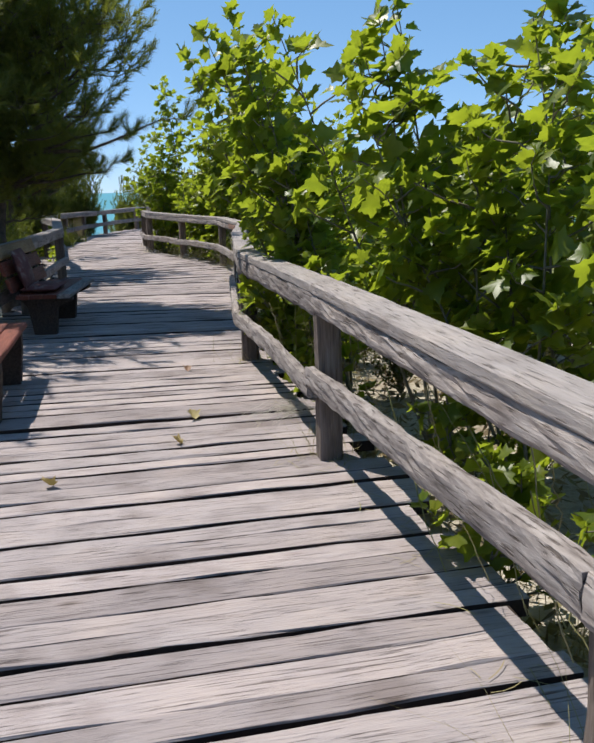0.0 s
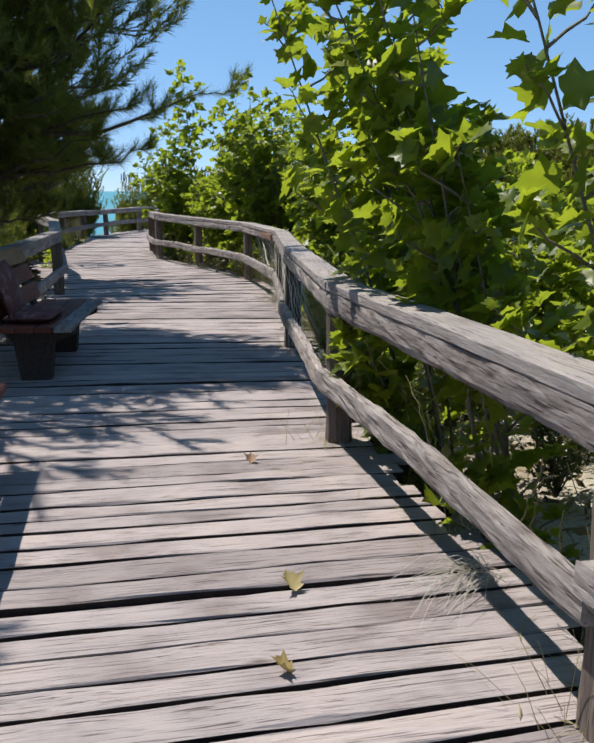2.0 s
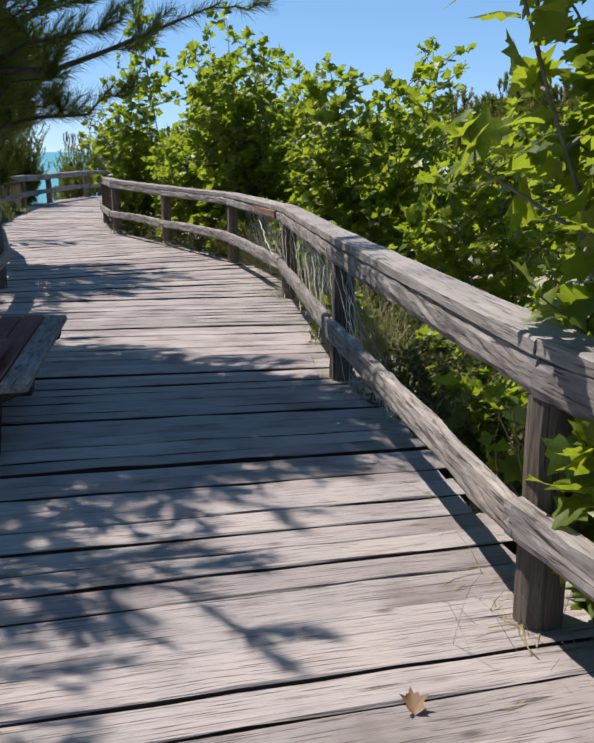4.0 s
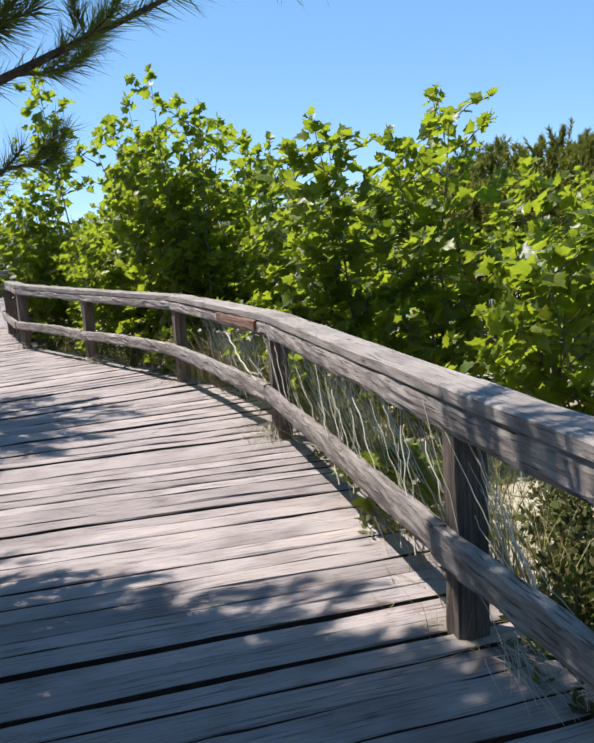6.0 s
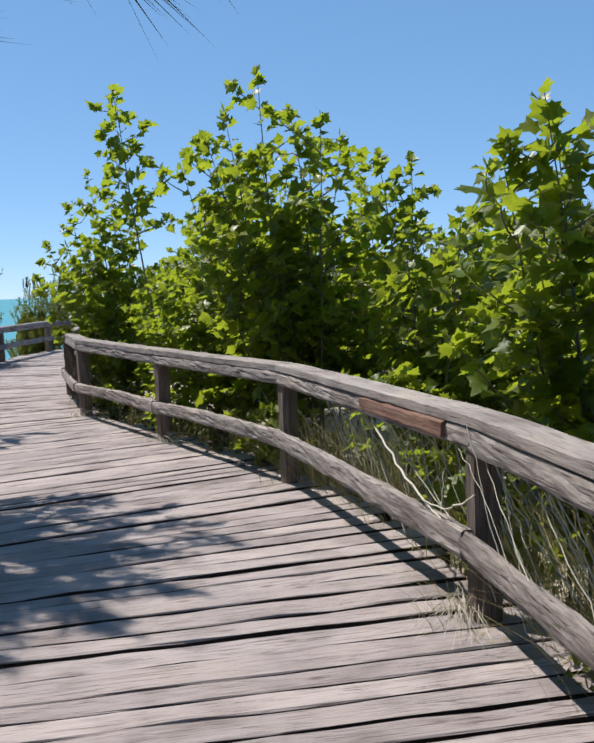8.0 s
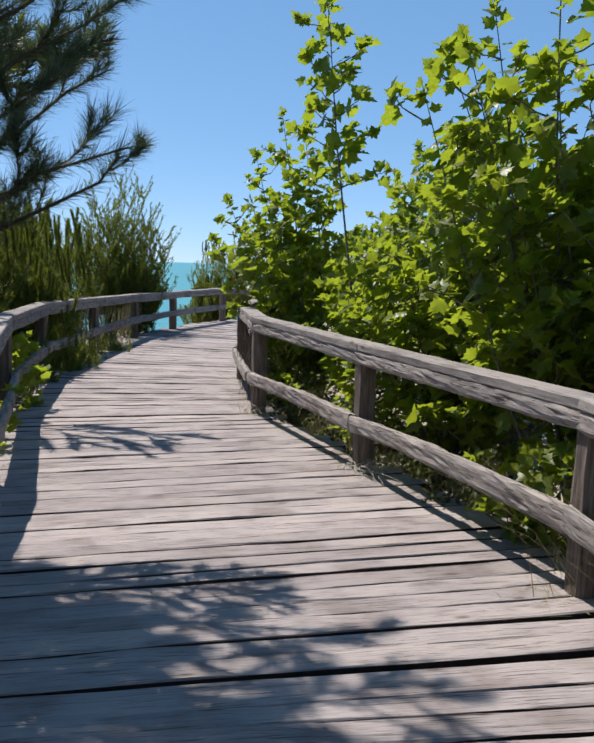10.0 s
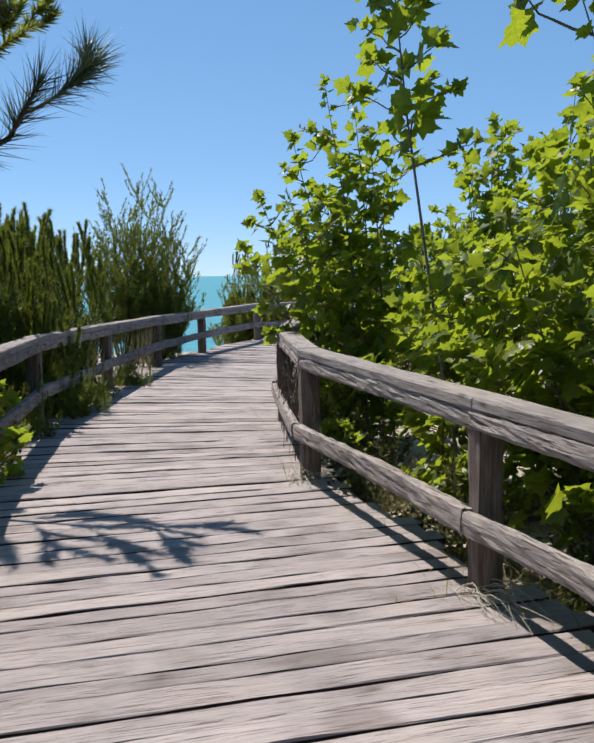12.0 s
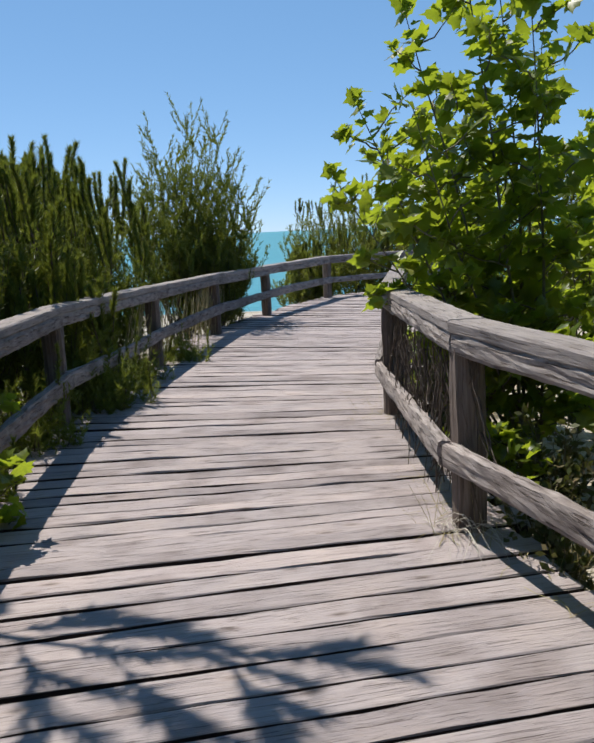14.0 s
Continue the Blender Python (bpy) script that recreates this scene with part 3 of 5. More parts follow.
def sapling(base, tops, seed, label, spread=0.62, leaf=(0.09, 0.172), branches=14, step=0.038, low=0.14, near=0, name="plane_sapling"):
    """A young plane tree: one stem to each of tops, side shoots, and lobed leaves. near: how many leaves, those facing the walk, stand as parts."""
    rng = np.random.default_rng(seed)
    thing = new(name)
    gz = float(ground_z(base[0], base[1])) - 0.06
    thing.location = (base[0], base[1], gz)
    tagged(thing, label, "young tree", group="saplings beside the boardwalk")
    wood = Pile()
    org, axis, size = [], [], []

    def shoot(p0, p1, r0, density, bend):
        n = 7
        t = np.linspace(0, 1, n)[:, None]
        mid = np.array([bend[0], bend[1], 0]) * 1.0
        pts = p0 + (p1 - p0) * t + mid * np.sin(t * math.pi) + rng.normal(0, 0.008, (n, 3)) * (t > 0)
        wood.add(*tube(pts, np.linspace(r0, 0.0025, n), 4))
        return pts

    def leaves_on(pts, t0, gap, scale):
        ln = np.linalg.norm(p_end(pts) - pts[0])
        k = max(3, int(ln * (1 - t0) / gap))
        tt = t0 + (1 - t0) * (np.arange(k) + rng.uniform(0, 0.6, k)) / k
        idx = np.clip(tt, 0, 0.999) * (len(pts) - 1)
        i = idx.astype(int)
        P = pts[i] + (pts[i + 1] - pts[i]) * (idx - i)[:, None]
        ang = np.arange(k) * 2.4 + rng.uniform(0, 6.28) + rng.normal(0, 0.5, k)
        out = np.stack([np.cos(ang), np.sin(ang), rng.normal(0.15, 0.35, k)], -1)
        s = rng.uniform(leaf[0], leaf[1], k) * scale * (1.05 - 0.45 * tt ** 3)
        P = P + out * (s * rng.uniform(0.15, 0.5, k))[:, None]
        lift = np.stack([0 * tt, 0 * tt, -0.5 + 0.9 * tt], -1)
        org.append(P), axis.append(out + lift), size.append(s)
        # a rosette of upward leaves closes the tip
        m = 4
        ang = np.arange(m) * 2.4 + rng.uniform(0, 6.28)
        out = np.stack([np.cos(ang), np.sin(ang), rng.uniform(0.3, 1.8, m)], -1)
        s = rng.uniform(leaf[0], leaf[1], m) * scale * np.array([0.85, 0.75, 0.62, 0.5])
        back = (pts[-2] - pts[-1]) / np.linalg.norm(pts[-2] - pts[-1])
        org.append(p_end(pts) + back * np.array([0.13, 0.08, 0.04, 0.0])[:, None]), axis.append(out), size.append(s)

    def p_end(pts):
        return pts[-1]

    for tx, ty, tz in tops:
        p0 = np.array([rng.normal(0, 0.07), rng.normal(0, 0.07), 0.0])
        p1 = np.array([tx - base[0], ty - base[1], tz - gz])
        H = p1[2]
        main = shoot(p0, p1, 0.006 + 0.0026 * H, 1, rng.normal(0, 0.06, 2))
        leaves_on(main, low, step * 1.5, 1.0)
        for b in range(branches):
            t = low + (0.93 - low) * (b + rng.uniform(0, 0.8)) / branches
            i = t * (len(main) - 1)
            q = main[int(i)] + (main[min(int(i) + 1, 6)] - main[int(i)]) * (i - int(i))
            a = b * 2.4 + rng.uniform(-0.5, 0.5)
            reach = spread * (1.12 - 0.62 * t) * rng.uniform(0.65, 1.25)
            e = q + np.array([math.cos(a) * reach, math.sin(a) * reach, reach * rng.uniform(0.25, 1.0)])
            br = shoot(q, e, 0.007, 1, rng.normal(0, 0.03, 2))
            leaves_on(br, 0.38, step, 0.95)
    O, A, S = np.vstack(org), np.vstack(axis), np.concatenate(size)
    out = O / (np.linalg.norm(O[:, :2], axis=1)[:, None] + 0.3)
    up = rng.normal(0, 0.55, O.shape) + np.array(SUN_TO) * 1.15 + out * np.array([0.4, 0.4, 0.0])
    R = frames_of(A, up)
    kindof = rng.integers(0, len(LEAVES), len(O))
    part("stem", wood.mesh("stem", M_STEM, True), thing, "thin greyish-brown stems")
    singled = np.zeros(len(O), bool)
    if near:
        d = np.array(walk_side(base)) - np.array(base[:2])
        d /= np.linalg.norm(d)
        order = np.argsort(-(O[:, :2] @ d) - 0.2 * S)[:near]
        singled[order] = True
        for i in order:
            m = Matrix(R[i].tolist()).to_4x4() @ Matrix.Diagonal((S[i] * 1.05, S[i], S[i], 1))
            m.translation = O[i]
            part("leaf", LEAF_MESHES[kindof[i]], thing, m=m)
    crown = Pile()
    for k, (v, f) in enumerate(LEAVES):
        sel = (kindof == k) & ~singled
        n = int(sel.sum())
        if not n:
            continue
        V = np.einsum("nij,vj->nvi", R[sel], v) * S[sel][:, None, None] + O[sel][:, None, :]
        F = f[None] + (np.arange(n) * len(v))[:, None, None]
        crown.add(V.reshape(-1, 3), F.reshape(-1, 3))
    part("crown", crown.mesh("crown", M_LEAF), thing, "bright green lobed leaves", kind="stuff")
    return thing


def walk_side(p):
    """The nearest point of the boardwalk's middle to p."""
    c = (spline(EDGE_R, np.linspace(0, 14, 60)) + spline(EDGE_L, np.linspace(0, 14, 60))) / 2
    return c[np.argmin(((c - np.array(p[:2])) ** 2).sum(1))]


def around(x, y, z, n, r, seed):
    rng = np.random.default_rng(seed)
    return [(x, y, z)] + [(x + rng.normal(0, r), y + rng.normal(0, r), z * rng.uniform(0.80, 0.98)) for _ in range(n - 1)]


G1 = "bright green plane sapling with lobed leaves beside the railing"
sapling((2.35, 2.55), around(2.25, 2.5, 1.9, 3, 0.30, 1), 101, G1, near=20)
sapling((1.85, 3.75), around(1.75, 3.8, 2.2, 5, 0.35, 2), 102, G1, 0.55, branches=12, low=0.3, near=25)
sapling((1.45, 4.65), around(1.15, 4.8, 2.62, 6, 0.35, 3), 103, G1, 0.5, branches=11, low=0.32, near=35)
sapling((0.95, 5.65), [(0.05, 5.8, 2.72), (-0.2, 6.0, 2.65), (0.28, 5.6, 2.3), (0.1, 6.1, 2.45), (0.45, 5.5, 1.75), (0.4, 5.9, 1.9)], 104, "tall bright green plane sapling overhanging the railing", 0.42, branches=11, low=0.32, near=35)
sapling((0.70, 6.55), [(-0.2, 6.75, 2.78), (0.1, 6.9, 2.5), (-0.42, 6.6, 2.6), (0.25, 7.0, 2.2), (0.05, 6.6, 2.3), (0.3, 6.7, 1.8)], 105, G1, 0.48, branches=11, low=0.32, near=35)
sapling((0.50, 6.85), [(0.02, 6.30, 0.72), (0.05, 6.5, 0.45), (0.15, 6.0, 0.75), (0.10, 6.75, 0.9)], 106, "low plane shoots growing through the railing", 0.22, (0.12, 0.18), 5, near=40)
sapling((1.45, 8.10), around(1.35, 8.2, 1.25, 4, 0.35, 6), 107, "knee-high plane sapling on the sand", near=15)
sapling((0.95, 10.8), around(0.85, 10.9, 1.5, 4, 0.35, 7), 108, G1, near=20)
sapling((0.85, 12.6), around(0.86, 13.4, 2.66, 4, 0.28, 8), 109, G1, near=30)
sapling((0.15, 13.4), around(-0.30, 12.9, 2.40, 4, 0.25, 9), 110, G1, near=35)
sapling((-0.25, 15.6), [(-0.50, 16.2, 2.68), (-0.22, 16.15, 2.62), (-0.5, 15.2, 2.0), (-0.1, 15.0, 1.9), (-0.2, 14.7, 2.0)], 111, "plane sapling with twin upright leading shoots", 0.42, near=35)
sapling((-1.05, 16.9), [(-1.55, 16.6, 3.50), (-1.22, 16.9, 3.25), (-1.0, 16.3, 3.05), (-1.85, 17.2, 3.3), (-0.75, 16.8, 2.95), (-1.55, 16.4, 2.8), (-1.05, 17.3, 3.05), (-2.05, 16.9, 3.0), (-1.95, 16.6, 2.6), (-2.3, 17.2, 2.75), (-2.15, 17.45, 3.05)], 112, "tallest dense plane sapling above the railing", 0.66, branches=10, low=0.22, near=60)
sapling((-1.95, 18.1), [(-2.1, 18.0, 2.2), (-1.9, 18.3, 2.3), (-2.5, 18.2, 1.9), (-1.6, 17.8, 2.6), (-1.85, 18.6, 2.75), (-2.7, 18.8, 1.7), (-3.0, 18.9, 1.5)], 113, G1, 0.55, near=45)
sapling((-2.55, 19.2), [(-3.25, 19.5, 4.12)], 114, "slender plane sapling with a bare lower stem", 0.55, (0.12, 0.19), 18, 0.05, 0.58, near=30)
sapling((-2.9, 19.9), [(-2.7, 19.7, 1.75), (-3.0, 20.3, 1.85), (-2.4, 19.9, 2.0), (-2.1, 19.5, 2.2)], 115, G1, 0.6, near=20)
sapling((-3.45, 21.2), [(-3.95, 21.2, 3.35), (-3.7, 21.5, 3.1), (-3.5, 20.9, 2.8), (-4.3, 21.4, 2.9), (-4.7, 21.5, 2.35), (-4.9, 21.6, 1.85), (-3.4, 21.7, 2.7), (-4.2, 20.8, 2.1)], 116, "dense plane sapling at the bend of the railing", 0.55, near=60)
sapling((-3.75, 22.6), around(-4.15, 22.6, 2.4, 6, 0.4, 10), 117, G1, 0.5, near=20)
# second row, further from the railing
for i, (x, y, h) in enumerate([(3.2, 4.2, 2.0), (2.7, 5.6, 2.1), (2.2, 7.0, 1.9), (2.6, 8.3, 1.5), (2.6, 10.2, 1.6), (2.3, 12.0, 1.9), (1.9, 13.8, 1.9), (1.3, 15.6, 1.9),
                               (0.6, 17.2, 2.2), (-0.3, 18.6, 2.8), (-1.2, 19.8, 3.0), (-1.7, 21.2, 3.2), (-2.3, 22.8, 3.2), (-2.9, 24.4, 2.2), (0.8, 14.2, 1.6), (0.1, 16.4, 2.0),
                               (-1.5, 19.4, 2.9), (3.6, 6.4, 2.1), (3.3, 11.4, 1.8), (2.9, 14.9, 2.0), (1.6, 18.4, 2.2), (-0.9, 17.6, 2.3)]):
    sapling((x, y), around(x, y, h, 4, 0.38, 40 + i), 140 + i, "green plane sapling further back on the dune", 0.75, (0.11, 0.19), 12, 0.05)
for i in range(26):
    q = right_side(2.2 + i * 0.40 + 0.13 * math.sin(i * 5.1), 0.55 + 0.3 * math.sin(i * 3.7))
    hh = 0.72 + 0.25 * math.sin(i * 2.3)
    if 2.2 + i * 0.40 < 3.5 or 4.4 < 2.2 + i * 0.40 < 5.6:
        hh = 0.35
    if i > 14:
        hh = 0.30
        if i % 2:
            continue
    sapling((q[0], q[1]), around(q[0], q[1], hh, 3, 0.16, 70 + i), 230 + i, "low plane shoots under the railing", 0.30, (0.09, 0.15), 5, 0.06, 0.3)
# small seedling by the left railing
sapling((-6.45, 18.95), [(-6.15, 18.8, 0.75), (-6.0, 18.9, 0.35), (-6.3, 19.3, 0.6), (-6.2, 18.6, 0.5)], 190, "small yellow-green plane seedling by the railing", 0.36, (0.10, 0.16), 4, 0.07, near=20)
sapling((-5.75, 17.2), [(-5.45, 17.3, 0.30), (-5.5, 17.6, 0.42)], 191, "low plane seedling at the boardwalk's edge", 0.2, (0.08, 0.13), 4, 0.07, near=15)


# ---- pines ----
def needle_fan(pile, P, D, L, W, rng):
    """One thin triangle a needle, from P along D."""
    n = len(P)
    D = D / (np.linalg.norm(D, axis=1)[:, None] + 1e-9)
    side = np.cross(D, rng.normal(0, 1, (n, 3)))
    side /= np.linalg.norm(side, axis=1)[:, None] + 1e-9
    V = np.stack([P - side * W, P + side * W, P + D * L[:, None]], 1).reshape(-1, 3)
    pile.add(V, np.arange(3 * n).reshape(-1, 3))


def brush(pile, pts, count, length, width, angle, rng):
    """Needles round a twig, swept towards its tip."""
    pts = np.asarray(pts)
    k = len(pts) - 1
    idx = rng.uniform(0, 1, count) ** 0.8 * k * 0.999
    i = idx.astype(int)
    P = pts[i] + (pts[i + 1] - pts[i]) * (idx - i)[:, None]
    T = pts[i + 1] - pts[i]
    T = T / (np.linalg.norm(T, axis=1)[:, None] + 1e-9)
    out = rng.normal(0, 1, (count, 3))
    out -= T * (out * T).sum(1)[:, None]
    out /= np.linalg.norm(out, axis=1)[:, None] + 1e-9
    a = np.radians(rng.normal(angle, 12, count))[:, None]
    needle_fan(pile, P, T * np.cos(a) + out * np.sin(a), length * rng.uniform(0.7, 1.15, count), width, rng)


def bent(p0, d, ln, rise, rng, n=6, wob=0.05):
    d = np.asarray(d, float) / np.linalg.norm(d)
    t = np.linspace(0, 1, n)[:, None]
    pts = np.asarray(p0) + d * ln * t + np.array([0, 0, rise * ln]) * t ** 2
    return pts + rng.normal(0, wob * ln * 0.3, (n, 3)) * t


def pine(base, height, limbs, seed, label, needle=0.115, width=0.0042, twigs=15, per=110, mat=None, fine=(), more=(), slim_lift=0.25, name="pine_tree"):
    """A pine: a tapered trunk, and limbs given as (height, heading in degrees, length, rise), each with twigs and brushes of needles."""
    rng = np.random.default_rng(seed)
    thing = new(name)
    gz = float(ground_z(base[0], base[1])) - 0.1
    thing.location = (base[0], base[1], gz)
    tagged(thing, label, "pine tree", group="pines by the boardwalk")
    n = 12
    z = np.linspace(0, height, n)
    tr = np.column_stack([np.cumsum(rng.normal(0, 0.03, n)), np.cumsum(rng.normal(0, 0.03, n)), z])
    wood, green = Pile(), Pile()
    v, f = tube(tr, np.linspace(0.05 + 0.018 * height, 0.012, n), 9)
    part("trunk", mesh_np("trunk", v, f, M_BARK, True), thing, "rough brown bark")
    coarse = (width, per, twigs, needle)
    for k0, (hz, deg, ln, rise) in enumerate(list(limbs) + list(fine) + list(more)):
        if k0 == len(limbs):
            width, per, twigs, needle = 0.0019, 150, 6, 0.125
        if k0 == len(limbs) + len(fine):
            width, per, twigs, needle = coarse
        hz = min(hz - gz, height * 0.98)
        i = hz / height * (n - 1)
        p0 = tr[int(i)] + (tr[min(int(i) + 1, n - 1)] - tr[int(i)]) * (i - int(i))
        a = radians(deg)
        limb = bent(p0, (math.cos(a), math.sin(a), 0.12), ln, rise, rng, 8, 0.12)
        wood.add(*tube(limb, np.linspace(0.012 + 0.011 * ln, 0.004, 8), 5))
        slim = len(limbs) <= k0 < len(limbs) + len(fine)
        brush(green, limb[3 if slim else 4:], int(per * (4.0 if slim else 1.6)), needle, width, 42, rng)
        for k in range(twigs):
            t = 0.22 + 0.78 * (k + rng.uniform(0, 0.9)) / twigs
            j = min(t * 7, 6.99)
            q = limb[int(j)] + (limb[int(j) + 1] - limb[int(j)]) * (j - int(j))
            s = 1 if k % 2 else -1
            ta = a + s * radians(rng.uniform(20, 75))
            tl = ln * rng.uniform(0.16, 0.34) * (1.25 - 0.6 * t) * (0.5 if slim else 1.0) + 0.10
            lift = slim_lift if slim else 1.0
            tw = bent(q, (math.cos(ta), math.sin(ta), lift * rng.uniform(0.1, 0.75)), tl, lift * rng.uniform(0.1, 0.6), rng, 6, 0.12)
            wood.add(*tube(tw, np.linspace(0.006, 0.003, 6), 4))
            brush(green, tw[1:], per, needle, width, 36, rng)
            for _ in range(3):
                jj = rng.integers(2, 5)
                sa = ta + rng.uniform(-1.1, 1.1)
                sp = bent(tw[jj], (math.cos(sa), math.sin(sa), rng.uniform(0.1, 0.9)), tl * 0.55, 0.4, rng, 4, 0.1)
                brush(green, sp, int(per * 0.7), needle, width, 34, rng)
    part("limb", wood.mesh("limb", M_BARK, True), thing, "dark bare limbs")
    part("needles", green.mesh("needles", mat or M_NEEDLE), thing, "long dark green needles", kind="stuff")
    return thing


def whorls(z0, z1, count, reach, seed, rise=(0.0, 0.28), prof=None):
    """Limbs round a trunk: short at the foot, longest two thirds up."""
    rng = np.random.default_rng(seed)
    out = []
    for i in range(count):
        t = i / (count - 1)
        shape = 0.62 + 0.55 * math.sin(math.pi * min(1.0, 0.12 + 0.86 * t))
        if prof:
            shape = float(np.interp(z0 + (z1 - z0) * t, prof[0], prof[1]))
        out.append((z0 + (z1 - z0) * t, i * 137.5 + rng.uniform(-15, 15), reach * shape * rng.uniform(0.8, 1.1) * (1 if t < 0.85 else 0.75), rng.uniform(*rise)))
    return out


OVERHEAD = [(2.1, -33, 2.1, 0.05), (2.5, -24, 2.0, 0.02), (2.6, -12, 2.1, 0.02), (2.8, -22, 1.95, 0.0), (3.05, -10, 2.0, 0.0), (3.2, -20, 2.1, 0.0)]
PINE = "dark green pine with long limbs reaching over the boardwalk"
pine((-3.65, 10.25), 5.1, whorls(1.1, 4.9, 40, 1.0, 1, prof=((1.0, 1.4, 2.4, 2.9, 3.4, 4.4, 5.6), (0.6, 0.95, 1.1, 1.3, 1.42, 1.38, 0.8))) + OVERHEAD, 201, PINE, per=80, width=0.0044, twigs=10,
     fine=[(1.82, -24.5, 2.82, 0.02), (1.56, -13.5, 1.85, 0.02), (1.85, -30, 2.2, 0.05), (1.65, 10, 1.2, 0.08), (1.95, -42, 1.9, 0.04), (1.55, -36, 1.8, 0.04)],
     more=[(1.3 + 0.11 * i, 190 + (i * 67) % 150, 0.75 + 0.35 * math.sin(i * 1.7) ** 2, 0.18) for i in range(30)]
     + [(3.1, -15, 1.9, 0.0), (3.3, -4, 1.7, 0.0), (3.25, -50, 1.5, 0.0)]
     + [(1.5 + 0.17 * i, (i * 37) % 55 - 8, 1.0 + 0.25 * math.sin(i * 2.7), 0.15) for i in range(14)])
pine((-4.35, 8.2), 4.4, whorls(1.0, 4.3, 26, 1.45, 2), 202, "dark green pine behind the benches", needle=0.12, width=0.006, twigs=9, per=80)
pine((-5.6, 15.2), 5.2, [(z, a, ln * (0.5 if 35 < a % 360 < 130 else 1.0), r) for z, a, ln, r in whorls(1.2, 5.1, 32, 1.3, 3)], 203, "pine with long soft needles reaching over the railing", per=85, width=0.0046, mat=M_NEEDLE_BLUE,
     slim_lift=1.1, fine=[(1.35, -8, 2.05, 0.20), (1.5, -14, 1.8, 0.30), (1.25, 18, 1.8, 0.34), (1.8, -25, 1.6, 0.30), (1.7, 26, 1.7, 0.40), (2.0, 8, 1.75, 0.38), (2.3, 16, 1.7, 0.4)])
# invented tree: its high limb, out of view, throws the leafy shadow on the deck
pine((-7.5, 19.25), 4.5, [(3.1 + 0.14 * i, 120 + (i * 61) % 120, 0.6, 0.1) for i in range(6)] + [(3.05, 0, 1.7, 0.0)], 207,
     "added tall pine with a bare lower trunk, casting a branch shadow on the planks", 0.12, 0.011, 7, 140)
pine((-6.4, 12.4), 5.6, whorls(0.8, 5.5, 22, 1.7, 4), 204, "dark green pine standing off the boardwalk", 0.13, 0.008, 9, 50)
pine((-5.4, 5.2), 5.4, whorls(0.9, 5.3, 22, 1.7, 5), 205, "dark green pine behind the benches", 0.12, 0.007, 9, 55)
pine((-5.0, 1.5), 5.0, whorls(0.9, 4.9, 18, 1.5, 6), 206, "dark green pine beside the boardwalk", 0.12, 0.007, 9, 55)


def young_pine(base, h, r, count, seed, label, needle=0.075, width=0.005, per=60, candles=0.3, mat=None, thick=1.0, tall=1.0, tip=None, dense=0):
    """A bushy young pine: a dense body of soft sprays, and upright candle shoots standing over it."""
    rng = np.random.default_rng(seed)
    thing = new("young_pine")
    gz = float(ground_z(base[0], base[1])) - 0.06
    thing.location = (base[0], base[1], gz)
    tagged(thing, label, "young pine", group="young pines by the boardwalk")
    wood, green, tips = Pile(), Pile(), Pile()
    standing = 0
    H = h - gz
    for k in range(count):
        a = k * 2.4 + rng.uniform(-0.4, 0.4)
        rr = r * math.sqrt((k + 0.5) / count)
        top = (H - 0.28 * min(1.0, H)) * (1 - 0.34 * (rr / r) ** 2.2) * (1 - 0.16 * rng.uniform(0, 1))
        q = np.array([math.cos(a) * rr * 0.3, math.sin(a) * rr * 0.3, top * rng.uniform(0.02, 0.3)])
        e = np.array([math.cos(a) * rr, math.sin(a) * rr, top])
        t = np.linspace(0, 1, 8)[:, None]
        pts = q + (e - q) * np.hstack([t ** 0.65, t ** 0.65, t ** 1.1]) + rng.normal(0, 0.02, (8, 3)) * t
        wood.add(*tube(pts[[0, 2, 4, 7]], np.linspace(0.009, 0.003, 4), 3))
        brush(green, pts[2:], int(per * 1.5), needle, width, 55, rng)
        for _ in range(6):
            i = rng.integers(2 + dense, 8 if dense else 7)
            aa = rng.uniform(0, 2 * math.pi)
            ln = rng.uniform(0.12, 0.28)
            tw = bent(pts[i], (math.cos(aa), math.sin(aa), 1.1), ln, 0.5, rng, 5, 0.05)
            brush(green, tw, int(per * 0.7), needle, width, 42, rng)
        if rng.uniform() < candles:
            standing += 1
            for _ in range(rng.integers(1, 4)):
                b = pts[7] + rng.normal(0, 0.045, 3) * np.array([1, 1, 0.4])
                ln = rng.uniform(0.18, 0.36) * min(1.0, H) * tall
                c = bent(b, (rng.normal(0, 0.14), rng.normal(0, 0.14), 1), ln, 0.0, rng, 5, 0.06)
                wood.add(*tube(c[[0, 4]], np.linspace(0.007, 0.004, 2) * thick, 3))
                brush(tips, c, int(260 * ln / 0.3), 0.046 * thick, 0.0032 * thick, 27, rng)
    part("stem", wood.mesh("stem", M_BARK, True), thing, "thin brown stems")
    part("needles", green.mesh("needles", mat or M_CANDLE), thing, "soft olive-green needles", kind="stuff")
    if standing:
        part("new_growth", tips.mesh("new_growth", tip or M_CANDLE), thing, "stout upright candle shoots", kind="stuff")
    return thing


